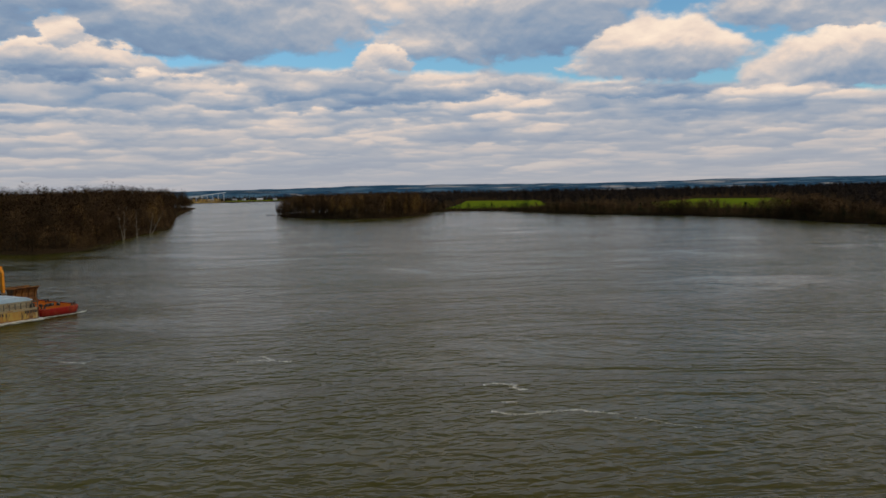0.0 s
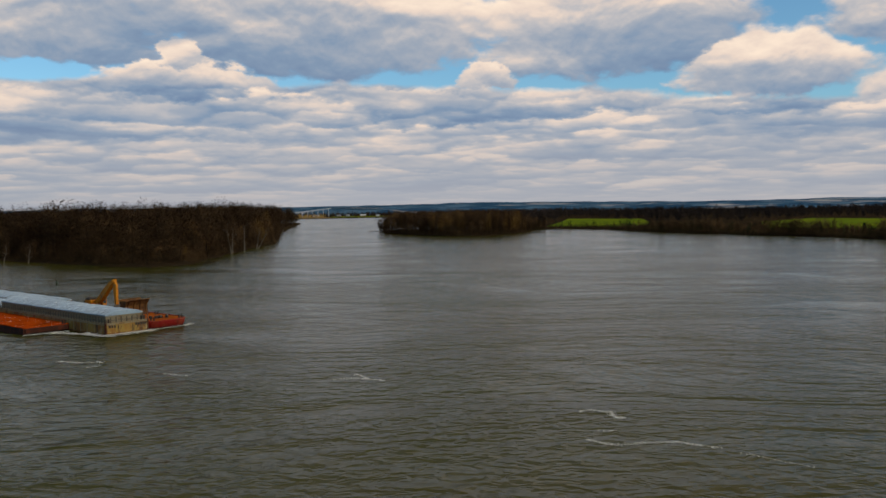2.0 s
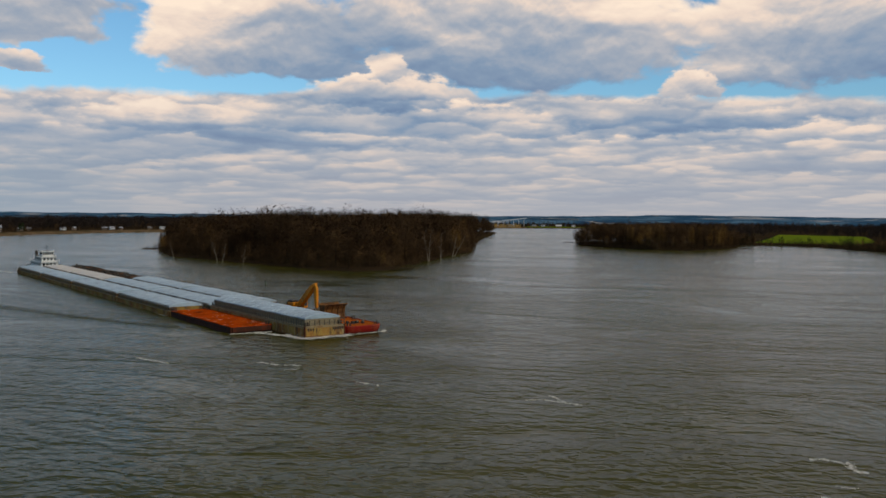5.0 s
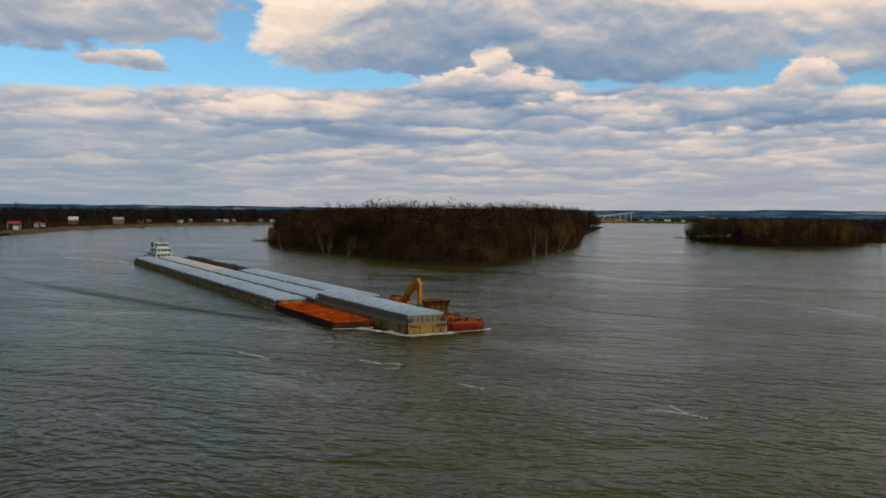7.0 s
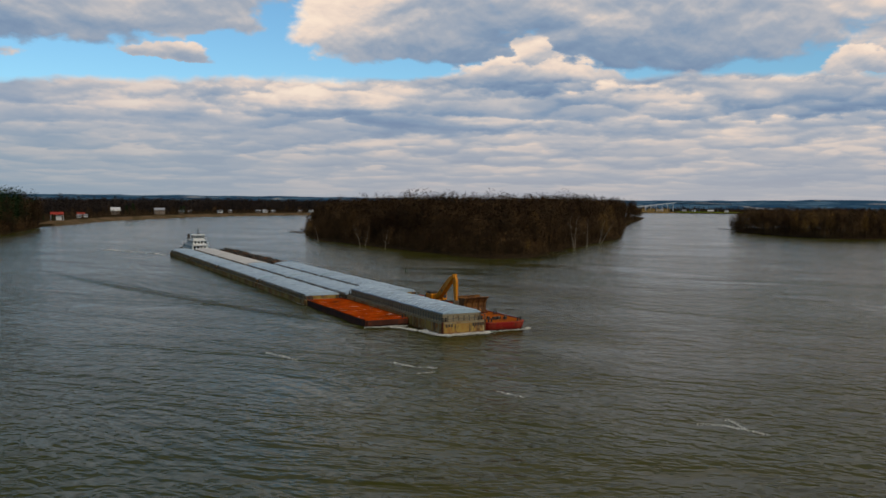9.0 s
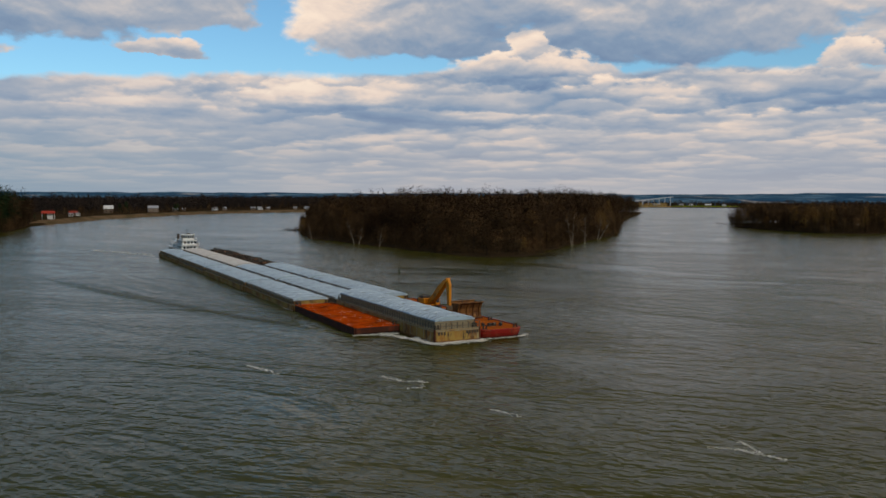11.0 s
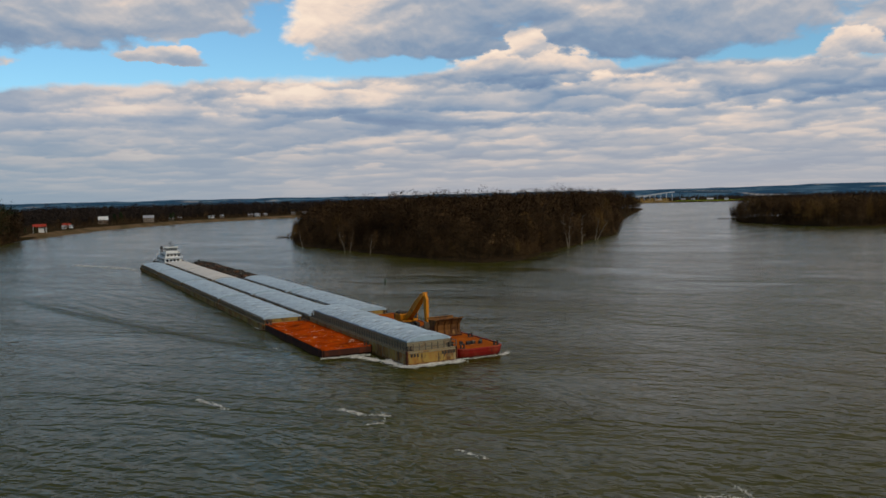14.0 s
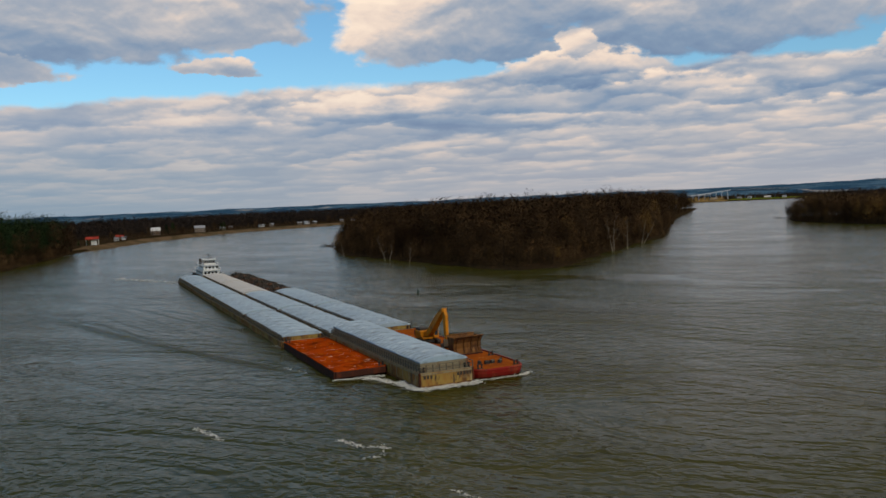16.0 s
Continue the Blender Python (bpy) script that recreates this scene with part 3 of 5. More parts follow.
# meadows lie on the flat land behind the right bank
for loop, mat, label in (([(60, 935), (150, 905), (190, 1010), (230, 1330), (120, 1420), (90, 1150)], M_FIELD, "bright green winter meadow behind the river bank"),
                         ([(262, 800), (345, 700), (420, 780), (520, 1100), (440, 1190), (320, 1010)], M_FIELD, "bright green winter meadow behind the river bank"),
                         ([(-560, 1995), (-520, 2035), (-440, 2060), (-430, 2130), (-560, 2120)], M_STRAW, "strip of straw-coloured dry grass on the far bank"),
                         ([(-440, 2110), (-330, 2120), (-280, 2300), (-460, 2300)], M_FIELD, "dull green field on the far bank")):
    bm = bmesh.new()
    slab(bm, loop, 1.2, 2.05)
    tagged(part("meadow", bm, mat), label, "field", kind="structure")


# ---- hills: ridges in the distance, the blue of haze put into their colour ----
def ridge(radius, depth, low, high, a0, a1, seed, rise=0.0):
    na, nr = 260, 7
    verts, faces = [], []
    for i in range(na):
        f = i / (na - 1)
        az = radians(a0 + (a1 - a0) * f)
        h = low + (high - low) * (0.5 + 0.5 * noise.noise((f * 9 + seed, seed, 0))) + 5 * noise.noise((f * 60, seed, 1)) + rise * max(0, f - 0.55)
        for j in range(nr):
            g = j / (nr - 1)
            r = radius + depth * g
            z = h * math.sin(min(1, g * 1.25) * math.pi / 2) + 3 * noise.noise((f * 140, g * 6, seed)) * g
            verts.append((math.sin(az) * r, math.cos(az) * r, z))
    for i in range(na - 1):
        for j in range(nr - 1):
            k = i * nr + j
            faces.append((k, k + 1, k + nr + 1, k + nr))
    ob = soup("backdrop_hills", verts, faces, M_HAZY_HILL)
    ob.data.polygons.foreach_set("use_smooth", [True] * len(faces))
    tagged(ob, "low wooded hills along the horizon, blue-grey haze put into their colour", "hills", kind="structure")


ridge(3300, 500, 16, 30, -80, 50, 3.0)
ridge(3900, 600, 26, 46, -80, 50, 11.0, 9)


# ---- trees ----
def limb(out, a, b, r0, r1, n=4):
    a, b = np.array(a, float), np.array(b, float)
    d = (b - a) / (np.linalg.norm(b - a) + 1e-9)
    s = np.cross(d, (0.3, 0.9, 0.1))
    s /= np.linalg.norm(s)
    t = np.cross(d, s)
    base = len(out[0])
    for c, r in ((a, r0), (b, r1)):
        for i in range(n):
            an = 2 * math.pi * i / n
            out[0].append(tuple(c + r * (math.cos(an) * s + math.sin(an) * t)))
    for i in range(n):
        out[1].append((base + i, base + (i + 1) % n, base + n + (i + 1) % n, base + n + i))


def blades(out, p, d, length, width, r):
    d = d / np.linalg.norm(d)
    s = np.cross(d, r.normal(size=3))
    s *= width / (np.linalg.norm(s) + 1e-9)
    k = len(out[0])
    out[0].extend((tuple(p - s), tuple(p + s), tuple(p + d * length + r.normal(size=3) * length * 0.1)))
    out[1].append((k, k + 1, k + 2))


def tree_meshes(seed, h, wide=0.24, limbs=9, subs=4, twigs=900, lean=0.0, thick=0.013, tw=0.085):
    """Bare tree of height h: (trunk and limbs, twigs), each as vertices and faces."""
    r = np.random.default_rng(seed)
    wood, crown = ([], []), ([], [])
    pts = [np.array((0, 0, -0.6))]
    for k in range(1, 6):
        pts.append(pts[-1] + np.array((lean * h * 0.2 + r.normal() * h * 0.012, r.normal() * h * 0.012, h * 0.165)))
    rad = [h * thick * f for f in (1.25, 0.85, 0.66, 0.46, 0.28, 0.10)]
    for k in range(5):
        limb(wood, pts[k], pts[k + 1], rad[k], rad[k + 1], 6)
    tips = []
    for i in range(limbs):
        f = 0.9 + 3.9 * (i + r.random()) / limbs
        k = min(4, int(f))
        a = pts[k] + (pts[k + 1] - pts[k]) * (f - k)
        an = i * 2.4 + r.random()
        out = h * wide * (0.65 + 0.5 * r.random()) * (1.2 - 0.16 * f)
        b = a + np.array((math.cos(an) * out, math.sin(an) * out, h * (0.07 + 0.12 * r.random())))
        b[2] = min(b[2], 0.90 * h)
        mid = a + (b - a) * 0.5 + np.array((0, 0, h * 0.02))
        limb(wood, a, mid, rad[k] * 0.5, rad[k] * 0.3)
        limb(wood, mid, b, rad[k] * 0.3, 0.03)
        tips.append((a, b))
        for j in range(subs):
            g = 0.3 + 0.7 * (j + r.random()) / subs
            c = a + (b - a) * g
            e = c + np.array((r.normal() * 0.05, r.normal() * 0.05, 0.03 + 0.03 * r.random())) * h
            limb(wood, c, e, 0.07, 0.02, 3)
            tips.append((c, e))
    for q in range(twigs):
        if q % 3:
            # the rounded head of fine twigs
            d = r.normal(size=3)
            d /= np.linalg.norm(d)
            rr = r.random() ** 0.45
            z = 0.54 + 0.46 * d[2] * rr
            p = np.array((d[0] * rr * wide * h, d[1] * rr * wide * h, z * h))
            p[:2] += (pts[4] - pts[0])[:2] * z
            dd = np.array((d[0] + r.normal() * 0.7, d[1] + r.normal() * 0.7, 0.15 + 0.5 * d[2] + r.normal() * 0.5))
            ln = h * (0.03 + 0.04 * r.random())
        else:
            c, e = tips[int(r.integers(len(tips)))]
            p = c + (e - c) * r.random()
            dd = np.array((r.normal(), r.normal(), 0.5 + r.random()))
            ln = h * (0.025 + 0.03 * r.random())
        blades(crown, p, dd, ln, tw * (0.6 + 0.8 * r.random()), r)
    return wood, crown


def rounded(verts, h, wide):
    """Faces turned outwards, and normals that round the crown off, for triangles in threes."""
    tri = np.array(verts).reshape(-1, 3, 3)
    mid = tri.mean(1)
    n = np.stack([mid[:, 0] / wide, mid[:, 1] / wide, (mid[:, 2] - 0.42 * h) / 0.50], 1)
    n /= np.linalg.norm(n, axis=1, keepdims=True) + 1e-9
    n = n + np.random.default_rng(len(tri)).normal(size=n.shape) * 0.22
    n /= np.linalg.norm(n, axis=1, keepdims=True)
    flip = (np.cross(tri[:, 1] - tri[:, 0], tri[:, 2] - tri[:, 0]) * n).sum(1) < 0
    tri[flip] = tri[flip][:, ::-1]
    return tri, n


def shade_round(me, n):
    me.polygons.foreach_set("use_smooth", [True] * len(me.polygons))
    me.normals_split_custom_set_from_vertices(np.repeat(n, 3, axis=0).tolist())


KINDS = []
for i in range(7):
    wood, crown = tree_meshes(100 + i, 24.0, wide=0.17 + 0.022 * (i % 4), limbs=10, subs=4, twigs=1500)
    wide = 0.17 + 0.022 * (i % 4)
    tri, out_n = rounded(crown[0], 24.0, wide)
    crown = (tri.reshape(-1, 3).tolist(), crown[1])
    me = []
    for (v, f), nm, mt in ((wood, "trunk", M_BARK), (crown, "crown", M_TWIG)):
        m = bpy.data.meshes.new(nm)
        m.from_pydata(v, [], f)
        m.materials.append(mt)
        me.append(m)
    shade_round(me[1], out_n)
    ochre = me[1].copy()
    ochre.materials.clear()
    ochre.materials.append(M_OCHRE)
    KINDS.append((me[0], me[1], ochre, np.array(wood[0]), wood[1], tri, out_n))


def plant(x, y, z, h, r, label, group, ochre=False):
    k = KINDS[int(r.integers(len(KINDS)))]
    s = h / 24.0
    ob = new("tree")
    ob.empty_display_size = 0.5
    ob.matrix_world = pose(x, y, z, r.normal() * 2, r.normal() * 2, r.random() * 360) @ Matrix.Diagonal((s * r.uniform(0.9, 1.25), s * r.uniform(0.9, 1.25), s, 1))
    tagged(ob, label, "tree", group)
    for nm, me in (("trunk", k[0]), ("crown", k[2] if ochre else k[1])):
        o = new(nm, me)
        o.parent = ob
    return ob


def inside(px, py, loop):
    x, y = np.array([p[0] for p in loop]), np.array([p[1] for p in loop])
    hit = np.zeros(px.shape, bool)
    j = len(x) - 1
    for i in range(len(x)):
        cross = ((y[i] > py) != (y[j] > py)) & (px < (x[j] - x[i]) * (py - y[i]) / (y[j] - y[i] + 1e-9) + x[i])
        hit ^= cross
        j = i
    return hit


def edge_distance(px, py, loop):
    d = np.full(px.shape, 1e9)
    for i in range(len(loop)):
        a, b = np.array(loop[i - 1], float), np.array(loop[i], float)
        v = b - a
        t = np.clip(((px - a[0]) * v[0] + (py - a[1]) * v[1]) / (v @ v), 0, 1)
        d = np.minimum(d, np.hypot(px - a[0] - t * v[0], py - a[1] - t * v[1]))
    return d


def scatter(loop, step, r):
    x = np.array([p[0] for p in loop])
    y = np.array([p[1] for p in loop])
    gx, gy = np.meshgrid(np.arange(x.min(), x.max(), step), np.arange(y.min(), y.max(), step))
    px = (gx + r.uniform(-0.45, 0.45, gx.shape) * step).ravel()
    py = (gy + r.uniform(-0.45, 0.45, gy.shape) * step).ravel()
    ok = inside(px, py, loop)
    return px[ok], py[ok]


def woods(name, px, py, pz, hs, mat, r, label, keep=160, fat=2.0, trunks=True, level=1.0):
    """Many bare trees as one mesh that nobody could count."""
    V, F, N, base = [], [], [], 0
    spread = np.array((fat, fat, fat * level))
    for x, y, z, h in zip(px, py, pz, hs):
        k = KINDS[int(r.integers(len(KINDS)))]
        s = h / 24.0
        an = r.random() * 6.283
        R = np.array(((math.cos(an), -math.sin(an), 0), (math.sin(an), math.cos(an), 0), (0, 0, 1))) * s
        chosen = r.choice(len(k[5]), keep, replace=False)
        pick = k[5][chosen]
        mid = pick.mean(1, keepdims=True)
        v = (mid + (pick - mid) * spread).reshape(-1, 3) @ R.T + (x, y, z)
        V.append(v)
        N.append(np.repeat(k[6][chosen] @ R.T / s, 3, axis=0))
        F.append(np.arange(len(v)).reshape(-1, 3) + base)
        base += len(v)
        if trunks:
            w = np.array(((-0.2, 0, -0.5), (0.2, 0, -0.5), (0.07, 0, 17), (-0.07, 0, 17), (0, -0.2, -0.5), (0, 0.2, -0.5), (0, 0.07, 17), (0, -0.07, 17))) @ R.T + (x, y, z)
            V.append(w)
            N.append(np.tile((0.3, -0.9, 0.2), (8, 1)))
            F.append(np.array(((0, 1, 2), (0, 2, 3), (4, 5, 6), (4, 6, 7))) + base)
            base += 8
    verts, tris = np.concatenate(V), np.concatenate(F)
    me = bpy.data.meshes.new(name)
    me.vertices.add(len(verts))
    me.vertices.foreach_set("co", verts.astype(np.float32).ravel())
    me.loops.add(len(tris) * 3)
    me.loops.foreach_set("vertex_index", tris.astype(np.int32).ravel())
    me.polygons.add(len(tris))
    me.polygons.foreach_set("loop_start", np.arange(len(tris), dtype=np.int32) * 3)
    me.update(calc_edges=True)
    me.polygons.foreach_set("use_smooth", [True] * len(tris))
    me.normals_split_custom_set_from_vertices(np.concatenate(N).tolist())
    me.materials.append(mat)
    return tagged(new(name, me), label, "woods", kind="stuff")


def isle_trees():
    r = np.random.default_rng(21)
    px, py = scatter(ISLE, 8.5, r)
    keep = (py < 760) | (r.random(len(px)) < 0.45)
    px, py = px[keep], py[keep]
    d = edge_distance(px, py, ISLE)
    hs = 24.5 + 2.0 * r.normal(size=len(px)) + 6.0 * np.array([noise.noise((x * 0.02, y * 0.02, 7)) for x, y in zip(px, py)])
    hs = hs * np.clip(0.42 + d / 34 + r.uniform(-0.16, 0.2, len(px)), 0.4, 1.06) * np.where(py > 700, 1.12, 1.0)
    front = (d < 26) & ((px > -205) | (py < 600)) & (py < 720)
    order = np.where(front)[0]
    order = order[np.argsort(d[order])][:150]
    chosen = np.zeros(len(px), bool)
    chosen[order] = True
    for x, y, h in zip(px[chosen], py[chosen], hs[chosen]):
        # some crowns are ochre; extra ones towards the right end imitate sunlit trees
        oc = (abs(x + 158) < 16 and y < 385 and r.random() < 0.4) or r.random() < (0.22 if y > 520 and x > -230 else 0.05)
        plant(x, y, 1.2, h * (0.6 if oc and y < 390 else 1.0), r, "bare ochre-brown tree on the muddy island shore" if oc else "tall bare dark-brown tree on the island shore", "island trees", oc)
    rest = ~chosen
    woods("island_woods", px[rest], py[rest], np.full(rest.sum(), 1.2), hs[rest], M_TWIG, r, "dense bare brown winter woods covering the island", 300, 2.0, True, 0.75)
    # low scrub along the water's edge
    e = wobble(ISLE, 2.2, 2.2)
    sx, sy = np.array([p.x for p in e]), np.array([p.y for p in e])
    ok = (sy < 900) & (r.random(len(sx)) < 0.8)
    cx, cy = -300, 650
    sx, sy = sx[ok], sy[ok]
    k = 3.0 / np.hypot(cx - sx, cy - sy)
    for inset, lo, hi, nm in ((-0.2, 3.0, 6.5, "shore_scrub"), (2.2, 7, 12, "shore_thicket"), (4.5, 12, 18, "shore_thicket")):
        hh = r.uniform(lo, hi, len(sx))
        woods(nm, sx + (cx - sx) * k * inset, sy + (cy - sy) * k * inset, -0.17 * hh, hh, M_TWIG, r, "low tangled bare scrub along the island's edge", 150, 2.2, False, 0.6)


def islet_trees():
    r = np.random.default_rng(22)
    px, py = scatter(ISLET, 7.5, r)
    d = edge_distance(px, py, ISLET)
    hs = np.clip(20.5 + 1.2 * r.normal(size=len(px)), 12, 24) * np.where(d < 7, r.uniform(0.55, 0.95, len(px)), 1)
    order = np.argsort(d + np.where(py > 800, 60, 0))[:55]
    chosen = np.zeros(len(px), bool)
    chosen[order] = True
    for x, y, h in zip(px[chosen], py[chosen], hs[chosen]):
        # ochre ends, plus extra ochre crowns that put sunlight into the islet's colour
        oc = x < -95 or x > 18 or r.random() < (0.34 if x > -20 else 0.20)
        plant(x, y, 1.1, h, r, "bare ochre-brown tree on the islet" if oc else "bare brown tree on the islet", "islet trees", oc)
    rest = ~chosen
    e = wobble(ISLET, 3.0, 2.0)
    woods("islet_scrub", [p.x + (-40 - p.x) * 0.03 for p in e], [p.y + (830 - p.y) * 0.03 for p in e], [-1.0] * len(e), r.uniform(6, 13, len(e)), M_TWIG, r, "low tangled bare scrub along the islet's edge", 220, 2.6, False, 0.6)
    woods("islet_woods", px[rest], py[rest], np.full(rest.sum(), 1.2), hs[rest], M_TWIG, r, "dense bare brown woods covering the islet", 260, 2.2, False, 0.7)


def bank_trees():
    r = np.random.default_rng(23)
    e = wobble(RIGHT[:11], 5.0, 2.0, False)
    n = 0
    xs, ys, hh = [], [], []
    for i in range(1, len(e) - 1):
        t = (e[i + 1] - e[i - 1]).normalized()
        side = Vector((t.y, -t.x))
        if side.x < 0:
            side = -side
        for off in (2, 7, 13, 19, 26):
            p = e[i] - (-side) * off
            h = r.uniform(6, 12) + (4 if noise.noise((p.x * 0.02, p.y * 0.02, 4)) > 0.05 else 0) + (3 if p.y < 560 else 0)
            if 790 < p.y and p.x > 60:
                h *= 0.45
            if off < 13 and n < 40 and i % 3 == 0:
                plant(p.x, p.y, 1.4, h, r, "bare bank tree beside the river", "bank trees")
                n += 1
            else:
                xs.append(p.x), ys.append(p.y), hh.append(h)
    woods("bank_woods", xs, ys, [1.2 - 0.1 * h for h in hh], hh, M_TWIG, r, "belt of bare trees and brush along the river bank", 260, 3.0, False, 0.5)
    dark = [k for k in range(0, len(xs), 4)]
    woods("bank_cedars", [xs[k] for k in dark], [ys[k] + 3 for k in dark], [1.3] * len(dark), r.uniform(6, 10, len(dark)), M_EVERGREEN_AND_SHADE, r, "dark green evergreen bushes along the bank", 260, 3.0, False, 0.5)
    for line, nm in ((wobble(RIGHT[:11], 3.0, 2.0, False), "bank_scrub"), (wobble(LEFT[2:6], 3.5, 2.0, False), "headland_scrub")):
        for inset, lo, hi in ((1.5, 3.0, 6.0), (5.0, 6.0, 10.0)):
            q = []
            for i in range(1, len(line) - 1):
                t = (line[i + 1] - line[i - 1]).normalized()
                side = Vector((t.y, -t.x))
                if (side.x < 0) == (nm == "bank_scrub"):
                    side = -side
                q.append(line[i] + side * inset)
            woods(nm, [p.x for p in q], [p.y for p in q], [-0.5] * len(q), r.uniform(lo, hi, len(q)) * (0.9 if nm == "bank_scrub" else 1.3), M_EVERGREEN_AND_SHADE if nm == "bank_scrub" and lo > 4 else M_TWIG, r, "low tangled bare scrub along the river bank", 130, 3.4, False, 0.5)
    # belts of woods farther inland
    for loop, step, h, nm in (([(190, 1000), (300, 1010), (460, 1210), (560, 1110), (430, 700), (620, 500), (2000, 1500), (1500, 2400), (400, 2200), (150, 1500)], 24, 13, "inland_woods"),
                              ([(-140, 1560), (-40, 1130), (40, 950), (75, 1140), (110, 1440), (300, 2000), (-100, 2300)], 20, 14, "inland_woods"),
                              ([(330, 560), (300, 450), (330, 330), (420, 150), (900, 300), (600, 520), (430, 660)], 15, 15, "inland_woods")):
        px, py = scatter(loop, step, r)
        woods(nm, px, py, np.full(len(px), 1.5), h + 3 * r.normal(size=len(px)), M_FARTWIG, r, "distant belt of bare grey-brown woods", 170, 4.6, False, 0.5)
    # left bank: a wooded headland, then trees behind the houses
    loop = [(-520, 345), (-562, 400), (-680, 520), (-720, 530), (-800, 480), (-760, 300), (-600, 240), (-500, 250)]
    px, py = scatter(loop, 9, r)
    d = edge_distance(px, py, loop)
    hs = np.clip(30 + 4 * r.normal(size=len(px)), 18, 40) * np.where(d < 8, 0.75, 1)
    order = np.argsort(d)[:28]
    chosen = np.zeros(len(px), bool)
    chosen[order] = True
    for x, y, h in zip(px[chosen], py[chosen], hs[chosen]):
        plant(x, y, 1.4, h, r, "tall bare dark tree on the wooded headland", "headland trees")
    # the cloud shadow over these woods is put in by the darker colour
    woods("headland_woods", px[~chosen], py[~chosen], np.full((~chosen).sum(), 1.4), hs[~chosen], M_EVERGREEN_AND_SHADE, r, "dense woods on the river headland, cloud shade put into their dark colour", 300, 2.2, True, 0.7)
    for loop, step, h in (([(-790, 560), (-880, 690), (-960, 900), (-960, 1150), (-900, 1400), (-820, 1650), (-700, 1950), (-1100, 2100), (-1250, 1200), (-1150, 800), (-950, 560)], 17, 22),
                          ([(-1150, 500), (-1250, 1200), (-1100, 2100), (-600, 2150), (-600, 2500), (-1600, 2700), (-2400, 1500), (-2200, 500)], 30, 20),
                          ([(-560, 2330), (-300, 2330), (-150, 2100), (500, 2300), (700, 2800), (-700, 2800)], 28, 12)):
        px, py = scatter(loop, step, r)
        woods("far_woods", px, py, np.full(len(px), 0.8), h + 3 * r.normal(size=len(px)), M_FARTWIG, r, "distant bare woods behind the river bank", 140, 4.4, False, 0.5)


isle_trees()
islet_trees()
bank_trees()


def pale_tree(x, y, h, lean, turn, seed):
    """A pale-barked tree that stands out at the edge of the woods."""
    wood, crown = tree_meshes(seed, h, wide=0.16, limbs=6, subs=3, twigs=420, lean=lean, thick=0.013)
    ob = thing("tree", pose(x, y, 0.6, 0, 0, turn), "bare pale-barked leaning tree at the water's edge" if abs(lean) > 0.1 else "bare pale-barked tree at the edge of the woods", "tree", "pale trees")
    soup("trunk", *wood, M_PALEBARK, ob)
    soup("crown", *crown, M_TWIG, ob)


for a in ((-156, 530, 18, 0.14, 0, 1), (-155, 531, 17, 0.45, 5, 2), (-152, 490, 19, 0.03, 8, 7), (-151, 462, 21, -0.05, 8, 8), (-153, 470, 20, 0.06, 60, 9), (-268, 415, 15, -0.28, 30, 3), (-262, 411, 12, 0.2, 30, 4), (-317, 442, 12, -0.2, 20, 5), (-240, 397, 11, 0.1, 10, 6), (-30, 718, 12, 0.04, 10, 10), (-122, 884, 12, -0.5, 5, 11)):
    pale_tree(*a)


# ---- the tow: covered barges, a rusty flat, a work barge, scrap barges and a towboat ----
WIDE = 10.2
COVER_MESH = {}


def cover_mesh(width, length, mat, high):
    """One arched, ribbed lid that rolls along the coaming."""
    key = (round(length, 2), mat.name, high)
    if key not in COVER_MESH:
        bm = bmesh.new()
        nx, ny = 14, 17
        rows = []
        for j in range(ny):
            y = length * j / (ny - 1)
            rib = 0.13 if j % 2 else 0.0
            row = []
            for i in range(nx + 1):
                s = -1 + 2 * i / nx
                z = 0.72 * (1 - abs(s) ** 2.3) + rib * (1 if abs(s) < 0.97 else 0) + high
                row.append(bm.verts.new((s * width / 2, y, z)))
            rows.append(row)
        for j in range(ny - 1):
            for i in range(nx):
                bm.faces.new((rows[j][i], rows[j][i + 1], rows[j + 1][i + 1], rows[j + 1][i]))
        # skirts down to the coaming, and closed ends
        for i0 in (0, nx):
            lo = [bm.verts.new((r[i0].co.x, r[i0].co.y, -0.12)) for r in rows]
            for j in range(ny - 1):
                q = (rows[j][i0], rows[j + 1][i0], lo[j + 1], lo[j])
                bm.faces.new(q if i0 == 0 else q[::-1])
        for j0 in (0, ny - 1):
            lo = [bm.verts.new((v.co.x, v.co.y, -0.12)) for v in rows[j0]]
            for i in range(nx):
                q = (rows[j0][i], lo[i], lo[i + 1], rows[j0][i + 1])
                bm.faces.new(q if j0 == 0 else q[::-1])
        ob = part("cover", bm, mat)
        COVER_MESH[key] = ob.data
        bpy.data.objects.remove(ob)
    return COVER_MESH[key]


def hull_block(bm, length, top, rake=0.0, bottom=-1.2):
    """Box hull with rounded corners; rake: length of the sloping bow."""
    w = WIDE / 2
    prof = [(rake, bottom), (0.0, top - 1.1 if rake else bottom), (0.0, top), (length, top), (length, bottom)]
    if not rake:
        prof = [(0.0, bottom), (0.0, top), (length, top), (length, bottom)]
    extrude_x(bm, prof, -w, w)
    up = [e for e in bm.edges if abs(e.verts[0].co.x - e.verts[1].co.x) < 1e-4 and abs(e.verts[0].co.y - e.verts[1].co.y) < 0.01]
    bmesh.ops.bevel(bm, geom=up, offset=0.35, segments=3, affect="EDGES")


